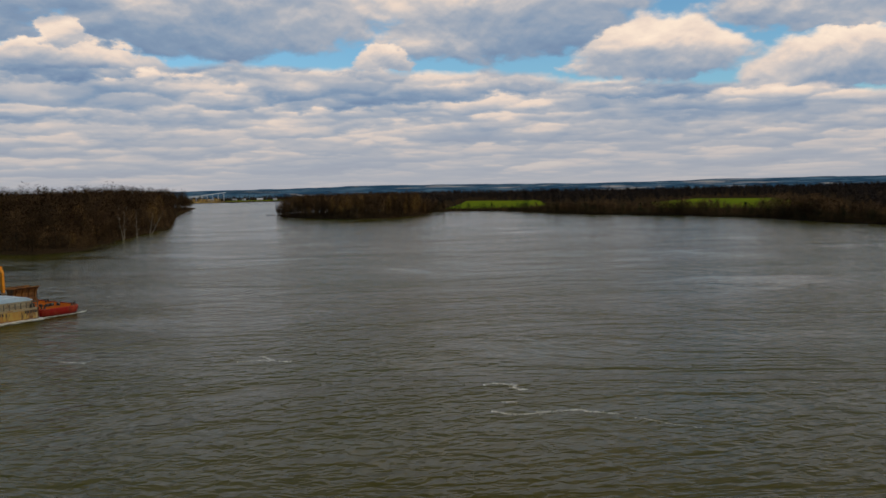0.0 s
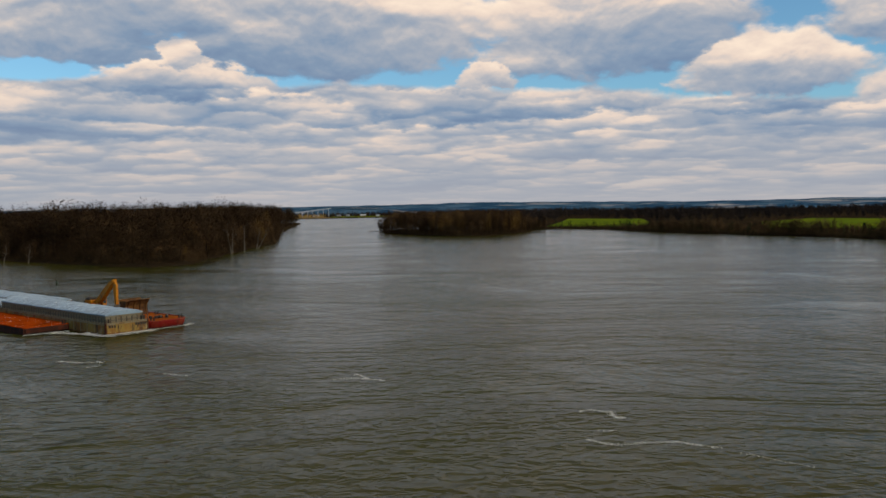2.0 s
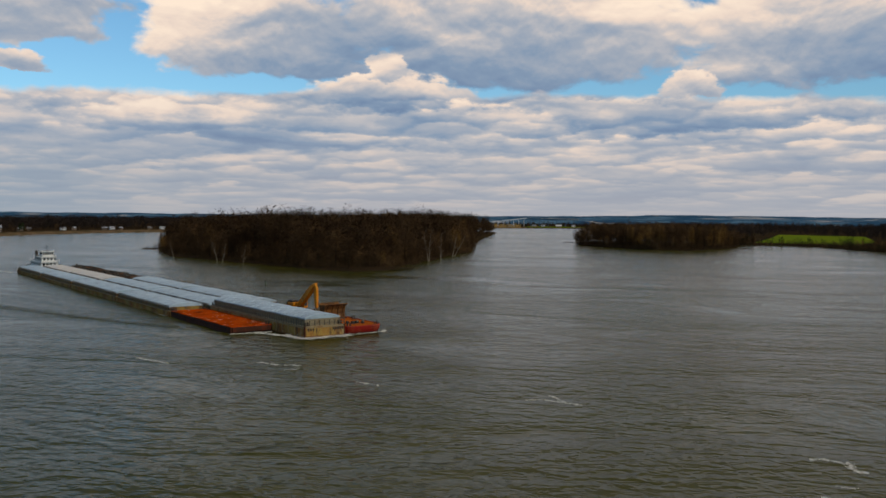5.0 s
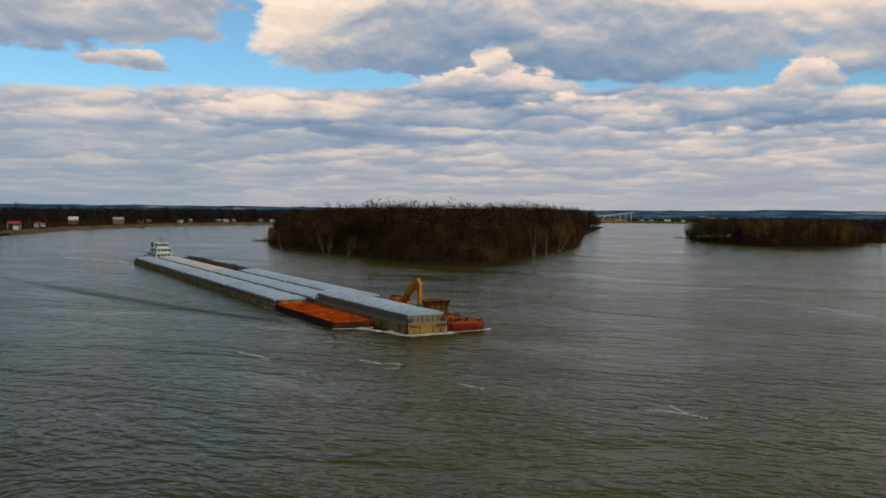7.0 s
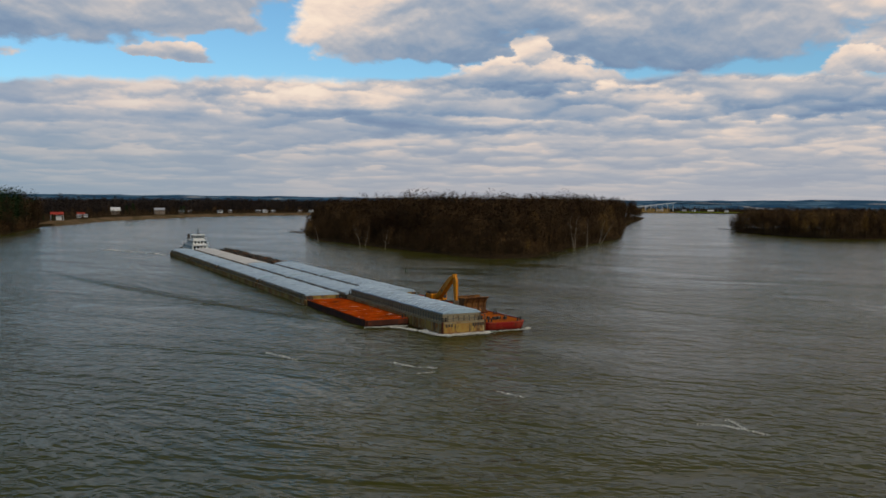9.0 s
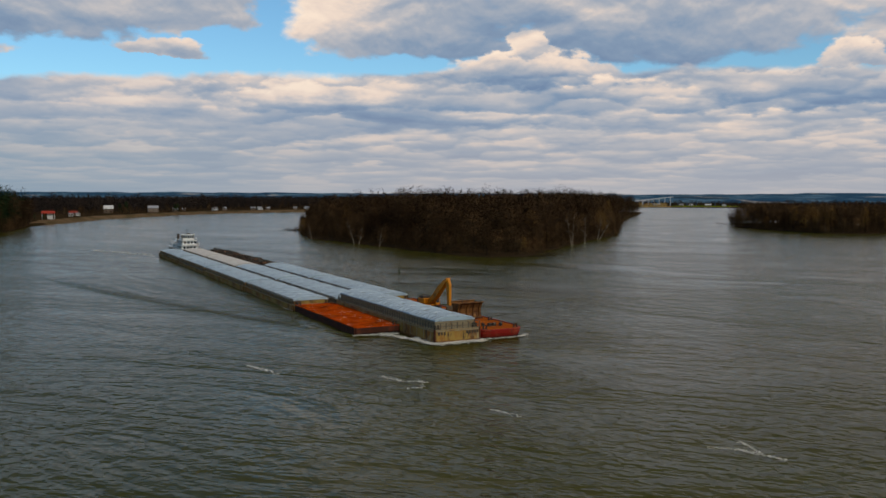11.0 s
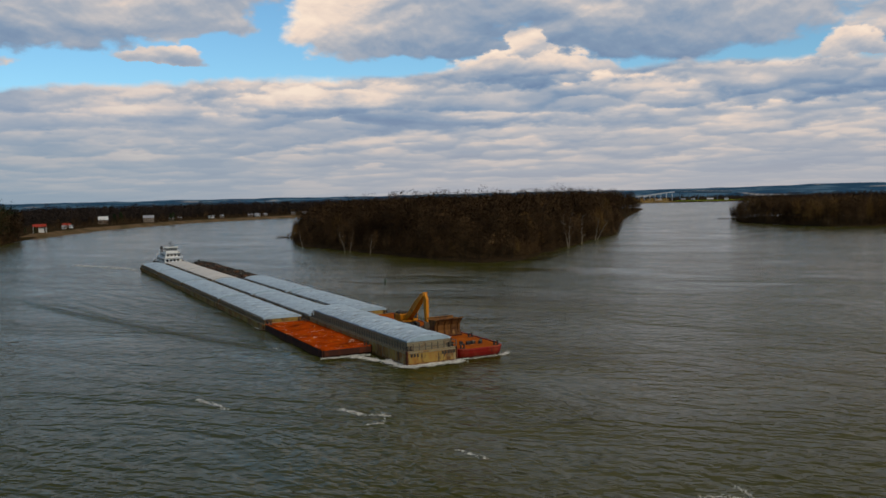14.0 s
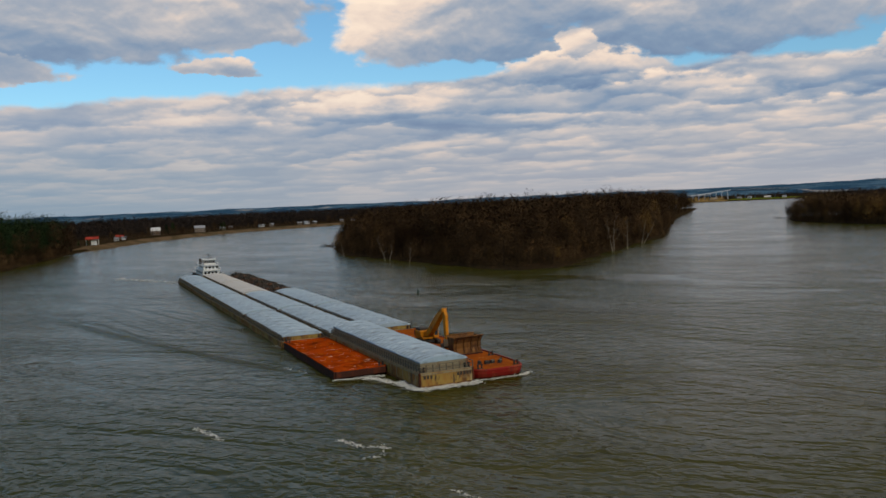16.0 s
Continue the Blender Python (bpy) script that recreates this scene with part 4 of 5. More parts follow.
def bitt(parent, x, y, z):
    bm = bmesh.new()
    for dx in (-0.35, 0.35):
        tube(bm, (dx, 0, 0), (dx, 0, 0.75), 0.16, 0.16, 8)
        tube(bm, (dx, 0, 0.68), (dx, 0, 0.80), 0.22, 0.22, 8)
    box(bm, -0.65, 0.65, -0.25, 0.25, 0, 0.06)
    ob = part("bitt", bm, M_DARK, parent)
    ob.matrix_basis = pose(x, y, z)
    return ob


def covered_barge(x, y, length, deck, label, mat=None, n=8, lead=False, tall=1.05):
    mat = mat or M_COVER
    ob = thing("covered_barge", TOW @ pose(x, y, 0), label, "barge", "barges of the tow")
    w = WIDE / 2
    bm = bmesh.new()
    hull_block(bm, length, deck)
    hull = part("hull", bm, M_HULL, ob)
    bm = bmesh.new()
    for sx in (-1, 1):        # rubbing bands and upright frames on the sides
        box(bm, sx * w - 0.09, sx * w + 0.09, 0.4, length - 0.4, deck - 0.32, deck - 0.08)
        for i in range(int(length / 3.1)):
            yy = 1.6 + i * 3.1
            box(bm, sx * w - 0.05, sx * w + 0.05, yy, yy + 0.12, 0.1, deck - 0.33)
    box(bm, -w + 0.4, w - 0.4, -0.09, 0.09, deck - 0.32, deck - 0.08)
    part("rubbing_band", bm, M_DECK if lead else M_HULL, ob)
    if lead:
        # rusty corner posts and a wet rust belt above the waterline
        for sx in (-1, 1):
            bm = bmesh.new()
            tube(bm, (sx * (w - 0.12), 0.12, 0.0), (sx * (w - 0.12), 0.12, deck + 0.1), 0.22, 0.22, 8)
            part("corner_post", bm, M_RUSTHULL, ob, "rust-brown corner post")
        bm = bmesh.new()
        box(bm, -w + 0.35, w - 0.35, -0.03, 0.02, -0.3, 0.42)
        box(bm, -w - 0.03, -w + 0.02, 0.35, length - 0.35, -0.3, 0.36)
        part("rust_belt", bm, M_SCOOP, ob, "rusty belt along the waterline")
    bm = bmesh.new()
    slab(bm, [(-w + 0.3, 0.05), (w - 0.3, 0.05), (w - 0.02, 0.4), (w - 0.02, length - 0.4), (w - 0.3, length - 0.05), (-w + 0.3, length - 0.05), (-w + 0.02, length - 0.4), (-w + 0.02, 0.4)], deck - 0.02, deck + 0.06)
    part("deck", bm, M_DECK, ob)
    c, e = (w - 0.8 if lead else w - 0.6), 1.3
    bm = bmesh.new()
    for x0, x1, y0, y1 in ((-c, -c + 0.12, e, length - e), (c - 0.12, c, e, length - e), (-c + 0.12, c - 0.12, e, e + 0.12), (-c + 0.12, c - 0.12, length - e - 0.12, length - e)):
        box(bm, x0, x1, y0, y1, deck, deck + tall)
    box(bm, -c - 0.12, -c, e, length - e, deck + tall - 0.14, deck + tall)
    box(bm, c, c + 0.12, e, length - e, deck + tall - 0.14, deck + tall)
    part("coaming", bm, M_DECK if lead else M_HULL, ob)
    span = (length - 2 * e) / n
    for i in range(n):
        o = new("cover", cover_mesh(2 * c + 0.3, span - 0.06 if i % 2 else span + 0.3, mat, 0.10 if i % 2 == 0 else 0.0))
        o.parent = ob
        o.matrix_basis = pose(0, e + i * span - (0.15 if i % 2 == 0 else -0.03), deck + tall)
    # braces along the coaming, with the handrail that they carry
    bm = bmesh.new()
    high = 1.25 if lead else tall + 0.28
    box(bm, -0.07, 0.07, -0.09, 0.09, 0, high)
    brace = part("post", bm, M_RAIL, ob)
    m = int((length - 2 * e) / 1.25)
    rail_w = w - 0.28
    sides = (-1, 1) if lead else (-1,)
    spots = [(sx * rail_w, e + 0.6 + i * 1.25) for sx in sides for i in range(m)]
    if lead:
        spots += [(-rail_w + k * 1.24, 0.42) for k in range(1, 9)]
    brace.matrix_basis = pose(spots[0][0], spots[0][1], deck + 0.05)
    for sx, sy in spots[1:]:
        again(brace, ob, pose(sx, sy, deck + 0.05))
    for zz in (0.55, high - 0.02):
        for sx in sides:
            bm = bmesh.new()
            box(bm, sx * rail_w - 0.05, sx * rail_w + 0.05, 0.4, length - e, deck + zz, deck + zz + 0.11)
            part("rail", bm, M_RAIL, ob)
        if lead:
            bm = bmesh.new()
            box(bm, -rail_w, rail_w, 0.38, 0.47, deck + zz, deck + zz + 0.08)
            part("rail", bm, M_RAIL, ob)
    for bx in (-w + 0.9, w - 0.9):
        for by in (0.85, length - 0.7):
            bitt(ob, bx, by, deck + 0.06)
    if lead:
        # illegible painted marks on the square bow
        for x0, x1 in ((-4.3, -3.9), (-3.7, -3.3), (-3.1, -2.7), (1.9, 2.3), (2.5, 2.9), (3.1, 3.5), (3.7, 4.1), (4.25, 4.6)):
            bm = bmesh.new()
            box(bm, x0, x1, -0.035, 0.0, deck - 1.0, deck - 0.42)
            part("painted_mark", bm, M_DARK, ob)
    return ob


LX, MX, RX = -5.25, 5.3, 16.0
covered_barge(MX, 0.0, 55.0, 2.6, "ochre hopper barge with grey covers and railed deck, leading the tow", lead=True, n=9, tall=1.65)
for y, ln, mt in ((55.6, 53.4, M_COVER), (109.6, 53.4, M_COVER), (163.6, 50.0, M_TAN), (214.2, 50.0, M_TAN)):
    covered_barge(MX, y, ln, 1.5, "hopper barge with weathered tan covers" if mt is M_TAN else "hopper barge with ribbed grey covers and rusty ochre hull", mt)
for y, ln in ((57.0, 48.2), (105.8, 57.0), (163.4, 51.2), (215.2, 48.2)):
    covered_barge(LX, y, ln, 1.4 if y != 163.4 else 1.1, "hopper barge with ribbed grey covers and rusty ochre hull", tall=1.1 if y != 163.4 else 1.4)
for y, ln in ((55.2, 54.0), (109.8, 55.0)):
    covered_barge(RX, y, ln, 1.5, "hopper barge with ribbed grey covers and rusty ochre hull")


def scrap_barge(y, length, seed):
    ob = thing("open_barge", TOW @ pose(RX, y, 0), "open hopper barge with a dark rusty hull, full of scrap", "barge", "barges of the tow")
    bm = bmesh.new()
    hull_block(bm, length, 1.2)
    part("hull", bm, M_RUSTHULL, ob)
    bm = bmesh.new()
    for x0, x1, y0, y1 in ((-4.4, -4.25, 1.5, length - 1.5), (4.25, 4.4, 1.5, length - 1.5), (-4.25, 4.25, 1.5, 1.65), (-4.25, 4.25, length - 1.65, length - 1.5)):
        box(bm, x0, x1, y0, y1, 1.15, 2.0)
    part("coaming", bm, M_RUSTHULL, ob)
    r = np.random.default_rng(seed)
    verts, faces = [], []
    for i in range(1500):
        x, yy = r.uniform(-4.1, 4.1), r.uniform(1.9, length - 1.9)
        top = 1.9 + 1.5 * (1 - (abs(x) / 4.3) ** 2) * (0.7 + 0.5 * noise.noise((x * 0.3, yy * 0.14, seed)))
        p = np.array((x, yy, r.uniform(1.4, top)))
        a, b, c = r.normal(size=3), r.normal(size=3), r.normal(size=3)
        a, b, c = a / np.linalg.norm(a) * r.uniform(0.3, 1.1), b / np.linalg.norm(b) * r.uniform(0.15, 0.7), c / np.linalg.norm(c) * r.uniform(0.03, 0.25)
        k = len(verts)
        for s in ((-1, -1, -1), (1, -1, -1), (1, 1, -1), (-1, 1, -1), (-1, -1, 1), (1, -1, 1), (1, 1, 1), (-1, 1, 1)):
            verts.append(tuple(p + (a * s[0] + b * s[1] + c * s[2]) * 0.5))
        faces += [tuple(k + i for i in q) for q in ((3, 2, 1, 0), (4, 5, 6, 7), (0, 1, 5, 4), (1, 2, 6, 5), (2, 3, 7, 6), (3, 0, 4, 7))]
    heap = soup("scrap_heap", verts, faces, M_SCRAP)
    heap.matrix_world = TOW @ pose(RX, y, 0)
    tagged(heap, "heap of dark rusty scrap metal filling an open barge", "scrap", kind="stuff")


scrap_barge(165.5, 49.0, 5)
scrap_barge(215.0, 49.0, 6)


def rusty_flat():
    length, deck = 40.6, 1.5
    ob = thing("deck_barge", TOW @ pose(LX + 0.3, 15.8, 0), "low empty deck barge with a bright rust-orange deck and dark hull", "barge", "barges of the tow")
    bm = bmesh.new()
    hull_block(bm, length, deck, rake=3.0)
    part("hull", bm, M_RUSTHULL, ob)
    w = WIDE / 2
    bm = bmesh.new()
    nx, ny = 10, 34
    for i in range(nx):     # deck plates, each slightly dished
        for j in range(ny // 2):
            x0, x1 = -w + 0.32 + i * (2 * w - 0.64) / nx, -w + 0.32 + (i + 1) * (2 * w - 0.64) / nx
            y0, y1 = 0.35 + j * (length - 0.7) / (ny // 2), 0.35 + (j + 1) * (length - 0.7) / (ny // 2)
            v = [bm.verts.new((x, y, deck + 0.02)) for x, y in ((x0, y0), (x1, y0), (x1, y1), (x0, y1))]
            c = bm.verts.new(((x0 + x1) / 2, (y0 + y1) / 2, deck + 0.02 - 0.03 * rng.random()))
            for k in range(4):
                bm.faces.new((v[k], v[(k + 1) % 4], c))
    part("deck", bm, M_RUSTDECK, ob)
    for y0, y1, x0, x1 in ((0.05, 0.28, -w + 0.3, w - 0.3), (length - 0.28, length - 0.05, -w + 0.3, w - 0.3), (0.3, length - 0.3, -w + 0.04, -w + 0.26), (0.3, length - 0.3, w - 0.26, w - 0.04)):
        bm = bmesh.new()
        box(bm, x0, x1, y0, y1, deck - 0.02, deck + 0.14, 0.03)
        part("deck_edge", bm, M_RUSTDECK, ob)
    for bx, by in ((-w + 0.8, length - 1.2), (w - 0.8, 1.2)):
        bitt(ob, bx, by, deck)


def work_barge():
    length, deck = 54.0, 1.75
    ob = thing("deck_barge", TOW @ pose(RX, 0.3, 0), "red work barge with raked bow and rusty orange deck", "barge", "barges of the tow")
    w = WIDE / 2
    bm = bmesh.new()
    # rounded spoon bow: outlines at rising heights
    rings = []
    for z, y0, tuck in ((-1.2, 5.0, 0.5), (-0.25, 1.3, 0.2), (0.35, 0.45, 0.05), (1.0, 0.08, 0.0), (deck - 0.25, 0.0, 0.0), (deck, 0.12, 0.08)):
        q = w - tuck
        curve = [(q - 2.8 + 2.8 * math.sin(k * 0.2618), y0 + 2.8 - 2.8 * math.cos(k * 0.2618)) for k in range(7)]
        loop = [(-x, y) for x, y in curve[::-1]] + curve + [(q, length), (-q, length)]
        rings.append([bm.verts.new((x, y, z)) for x, y in loop])
    m = len(rings[0])
    for lo, hi in zip(rings, rings[1:]):
        for i in range(m):
            bm.faces.new((lo[i], lo[(i + 1) % m], hi[(i + 1) % m], hi[i]))
    bm.faces.new(rings[-1])
    bm.faces.new(rings[0][::-1])
    bmesh.ops.recalc_face_normals(bm, faces=bm.faces)
    part("hull", bm, M_REDHULL, ob)
    bm = bmesh.new()
    rim = [(w - 2.8 + 2.4 * math.sin(a), 2.75 - 2.4 * math.cos(a)) for a in (0, 0.3, 0.6, 0.9, 1.2, 1.57)]
    slab(bm, [(-x, y) for x, y in rim[::-1]] + rim + [(w - 0.3, length - 0.3), (-w + 0.3, length - 0.3)], deck - 0.05, deck + 0.05)
    part("deck", bm, M_WORKDECK, ob)
    bm = bmesh.new()
    for sx in (-1, 1):
        box(bm, sx * (w - 0.16) - 0.1, sx * (w - 0.16) + 0.1, 3.0, length - 0.3, deck, deck + 0.2)
    part("bulwark", bm, M_REDHULL, ob)
    # a heavy rounded fender wraps the bow
    bm = bmesh.new()
    bow = [(-x * 1.04, y - 0.22) for x, y in rim[::-1]] + [(x * 1.04, y - 0.22) for x, y in rim]
    for (x0, y0), (x1, y1) in zip(bow, bow[1:]):
        if abs(x0 - x1) + abs(y0 - y1) > 0.01:
            tube(bm, (x0, y0, deck - 0.12), (x1, y1, deck - 0.10), 0.22, 0.22, 10)
    part("bow_fender", bm, M_REDHULL, ob)
    for bx, by in ((-3.6, 1.4), (3.6, 1.4), (3.9, 12.0), (3.9, 24.0), (3.9, 46.0)):
        bitt(ob, bx, by, deck + 0.05)
    # winches and coils near the bow
    for i, (x, y) in enumerate(((-0.6, 4.6), (0.6, 4.9), (1.9, 4.4), (2.6, 5.4), (-1.8, 5.2))):
        win = thing("mooring_winch", TOW @ pose(RX + x, 0.3 + y, deck + 0.05, 0, 0, 20 * i), "small dark deck winch wound with pale rope", "winch", "deck winches")
        bm = bmesh.new()
        box(bm, -0.45, 0.45, -0.3, 0.3, 0, 0.12)
        for sx in (-0.4, 0.4):
            box(bm, sx - 0.04, sx + 0.04, -0.25, 0.25, 0.12, 0.6)
        part("frame", bm, M_DARK, win)
        bm = bmesh.new()
        tube(bm, (-0.36, 0, 0.42), (0.36, 0, 0.42), 0.24, 0.24, 10)
        part("drum", bm, M_RAIL if i in (1, 2) else M_BLACK, win)


rusty_flat()
work_barge()


def scoop():
    """A big rusted clamshell-like hopper with flared lip, standing on the work barge."""
    ob = thing("steel_hopper", TOW @ pose(RX + 0.5, 16.6, 1.82, 0, 0, 4), "large rusted steel hopper with curved sides and flared rim", "hopper")
    prof_f = [(-1.25, 0.0), (-1.15, 0.55), (-0.85, 1.3), (-0.95, 2.3), (-1.55, 3.2), (-2.15, 3.65)]
    prof_b = [(1.25, 0.0), (1.2, 0.6), (0.95, 1.4), (1.0, 2.4), (1.4, 3.2), (1.8, 3.6)]
    for nm, prof in (("front_plate", prof_f), ("back_plate", prof_b)):
        bm = bmesh.new()
        extrude_x(bm, prof + [(y + 0.12, z) for y, z in reversed(prof)], -3.0, 3.0)
        part(nm, bm, M_SCOOP, ob)
    for sx in (-3.0, 2.92):
        bm = bmesh.new()
        extrude_x(bm, prof_f[:5] + [(-1.2, 3.45), (1.2, 3.45)] + list(reversed(prof_b[:5])), sx, sx + 0.1)
        part("end_plate", bm, M_SCOOP, ob)
    for i in range(4):
        x = -2.4 + 1.6 * i
        bm = bmesh.new()
        extrude_x(bm, [(y - 0.28, z) for y, z in prof_f[1:5]] + [(y, z) for y, z in reversed(prof_f[1:5])], x - 0.07, x + 0.07)
        part("rib", bm, M_SCOOP, ob)
    bm = bmesh.new()
    box(bm, -3.15, 3.15, -1.5, 1.4, -0.02, 0.22, 0.04)
    part("skid", bm, M_RUSTHULL, ob)
    bm = bmesh.new()
    for y in (-2.1, 1.75):
        tube(bm, (-3.05, y, 3.66), (3.05, y, 3.66), 0.12, 0.12, 8)
    part("rim", bm, M_SCOOP, ob)


scoop()


def excavator():
    """Tracked excavator; its own x runs forwards along the boom."""
    ob = thing("excavator", TOW @ pose(RX - 0.8, 32.6, 1.8, 0, 0, -88), "large dirty yellow tracked excavator with its arm folded down", "excavator")
    for sy in (-1.55, 1.55):
        bm = bmesh.new()
        loop = [(-2.4, 0.12), (2.4, 0.12), (2.75, 0.5), (2.6, 0.92), (-2.6, 0.92), (-2.75, 0.5)]
        a = [bm.verts.new((x, sy - 0.36, z)) for x, z in loop]
        b = [bm.verts.new((x, sy + 0.36, z)) for x, z in loop]
        for i in range(6):
            bm.faces.new((a[i], a[(i + 1) % 6], b[(i + 1) % 6], b[i]))
        bm.faces.new(a[::-1]), bm.faces.new(b)
        for i in range(15):
            x = -2.45 + i * 0.35
            box(bm, x, x + 0.1, sy - 0.4, sy + 0.4, 0.92, 0.98)
            box(bm, x, x + 0.1, sy - 0.4, sy + 0.4, 0.02, 0.12)
        bmesh.ops.recalc_face_normals(bm, faces=bm.faces)
        track = part("track", bm, M_BLACK, ob)
        for i in range(5):
            bm = bmesh.new()
            tube(bm, (-2.0 + i, sy - 0.39, 0.5), (-2.0 + i, sy + 0.39, 0.5), 0.3, 0.3, 12)
            part("wheel", bm, M_DARK, track)
    bm = bmesh.new()
    box(bm, -1.2, 1.2, -1.2, 1.2, 0.35, 0.9)
    tube(bm, (0, 0, 0.85), (0, 0, 1.15), 0.95, 0.95, 16)
    part("undercarriage", bm, M_DARK, ob)
    bm = bmesh.new()
    box(bm, -3.1, 1.5, -1.6, 1.6, 1.15, 1.5, 0.05)
    box(bm, -2.6, 0.4, -1.6, 1.55, 1.5, 2.75, 0.12)
    part("house", bm, M_YELLOW, ob)
    bm = bmesh.new()
    slab(bm, [(-3.55, -1.1), (-3.2, -1.5), (-2.62, -1.5), (-2.62, 1.5), (-3.2, 1.5), (-3.55, 1.1)], 1.2, 2.5)
    part("counterweight", bm, M_BLACK, ob, "dark counterweight")
    bm = bmesh.new()
    box(bm, -2.5, -0.4, -1.45, 0.35, 2.75, 3.25, 0.08)
    box(bm, -2.2, -1.2, 0.5, 1.4, 2.75, 3.05, 0.06)
    part("engine_hood", bm, M_BLACK, ob, "black engine hood")
    bm = bmesh.new()
    tube(bm, (-1.6, -0.8, 2.95), (-1.6, -0.8, 3.7), 0.11, 0.11, 8)
    part("exhaust", bm, M_DARK, ob)
    cab = bmesh.new()
    extrude_x(cab, [(0.62, 1.45), (0.62, 3.75), (1.62, 3.75), (1.7, 2.4), (1.7, 1.45)], 0.42, 2.1)
    cabo = part("cab", cab, M_YELLOW, ob)
    for b in ((2.09, 2.13, 0.76, 1.54, 1.9, 3.55), (0.6, 1.95, 1.66, 1.73, 2.35, 3.55), (0.6, 1.95, 0.58, 0.63, 2.35, 3.55)):
        bm = bmesh.new()
        box(bm, *b)
        part("window", bm, M_GLASS, cabo, "dark cab glass")

    def beam(name, pts, half, mat=M_YELLOW, parent=ob):
        """A welded box beam along points with heights; pts: (x, z, depth)."""
        bm = bmesh.new()
        up = [(x, z + d / 2) for x, z, d in pts]
        dn = [(x, z - d / 2) for x, z, d in pts]
        loop = up + dn[::-1]
        a = [bm.verts.new((x, -half, z)) for x, z in loop]
        b = [bm.verts.new((x, half, z)) for x, z in loop]
        n = len(loop)
        m = len(pts)
        for i in range(n):
            bm.faces.new((a[i], a[(i + 1) % n], b[(i + 1) % n], b[i]))
        for s, flip in ((a, False), (b, True)):
            for i in range(m - 1):
                q = (s[i], s[i + 1], s[n - 2 - i], s[n - 1 - i])
                bm.faces.new(q if flip else q[::-1])
        bmesh.ops.recalc_face_normals(bm, faces=bm.faces)
        bmesh.ops.bevel(bm, geom=list(bm.edges), offset=0.04, segments=1, affect="EDGES")
        return part(name, bm, mat, parent)

    boom = beam("boom", [(0.6, 2.0, 1.1), (2.8, 3.3, 1.7), (5.0, 5.1, 1.9), (7.2, 6.75, 1.4), (9.0, 7.9, 0.8)], 0.55)
    bm = bmesh.new()
    # the stick hangs almost upright from the boom's head
    loop = [(8.45, 8.1), (9.25, 8.05), (9.95, 6.8), (9.95, 2.2), (9.55, 2.0), (9.15, 2.4), (8.65, 6.2)]
    a = [bm.verts.new((x, -0.3, z)) for x, z in loop]
    b = [bm.verts.new((x, 0.3, z)) for x, z in loop]
    for i in range(len(loop)):
        bm.faces.new((a[i], a[(i + 1) % len(loop)], b[(i + 1) % len(loop)], b[i]))
    bm.faces.new(a[::-1]), bm.faces.new(b)
    bmesh.ops.recalc_face_normals(bm, faces=bm.faces)
    part("stick", bm, M_YELLOW, ob)
    for a0, b0 in (((1.3, 0.52, 1.7), (4.3, 0.52, 4.6)), ((1.3, -0.52, 1.7), (4.3, -0.52, 4.6)), ((4.8, 0, 6.2), (8.6, 0, 8.0)), ((9.75, 0, 6.3), (9.85, 0, 3.2))):
        mid = tuple((p + q) / 2 for p, q in zip(a0, b0))
        bm = bmesh.new()
        tube(bm, a0, mid, 0.13, 0.13, 8)
        cyl = part("hydraulic_cylinder", bm, M_YELLOW, ob)
        bm = bmesh.new()
        tube(bm, mid, b0, 0.07, 0.07, 8)
        part("piston_rod", bm, M_RAIL, cyl)
    bm = bmesh.new()
    loop = [(9.6, 2.2), (9.9, 1.9), (9.7, 0.7), (9.0, 0.15), (8.2, 0.35), (7.9, 1.1), (8.1, 1.15), (8.5, 0.7), (9.0, 0.6), (9.35, 1.1)]
    a = [bm.verts.new((x, -0.75, z)) for x, z in loop]
    b = [bm.verts.new((x, 0.75, z)) for x, z in loop]
    for i in range(len(loop)):
        bm.faces.new((a[i], a[(i + 1) % len(loop)], b[(i + 1) % len(loop)], b[i]))
    bm.faces.new(a[::-1]), bm.faces.new(b)
    bmesh.ops.recalc_face_normals(bm, faces=bm.faces)
    part("bucket", bm, M_RAIL, ob, "worn steel bucket")


excavator()


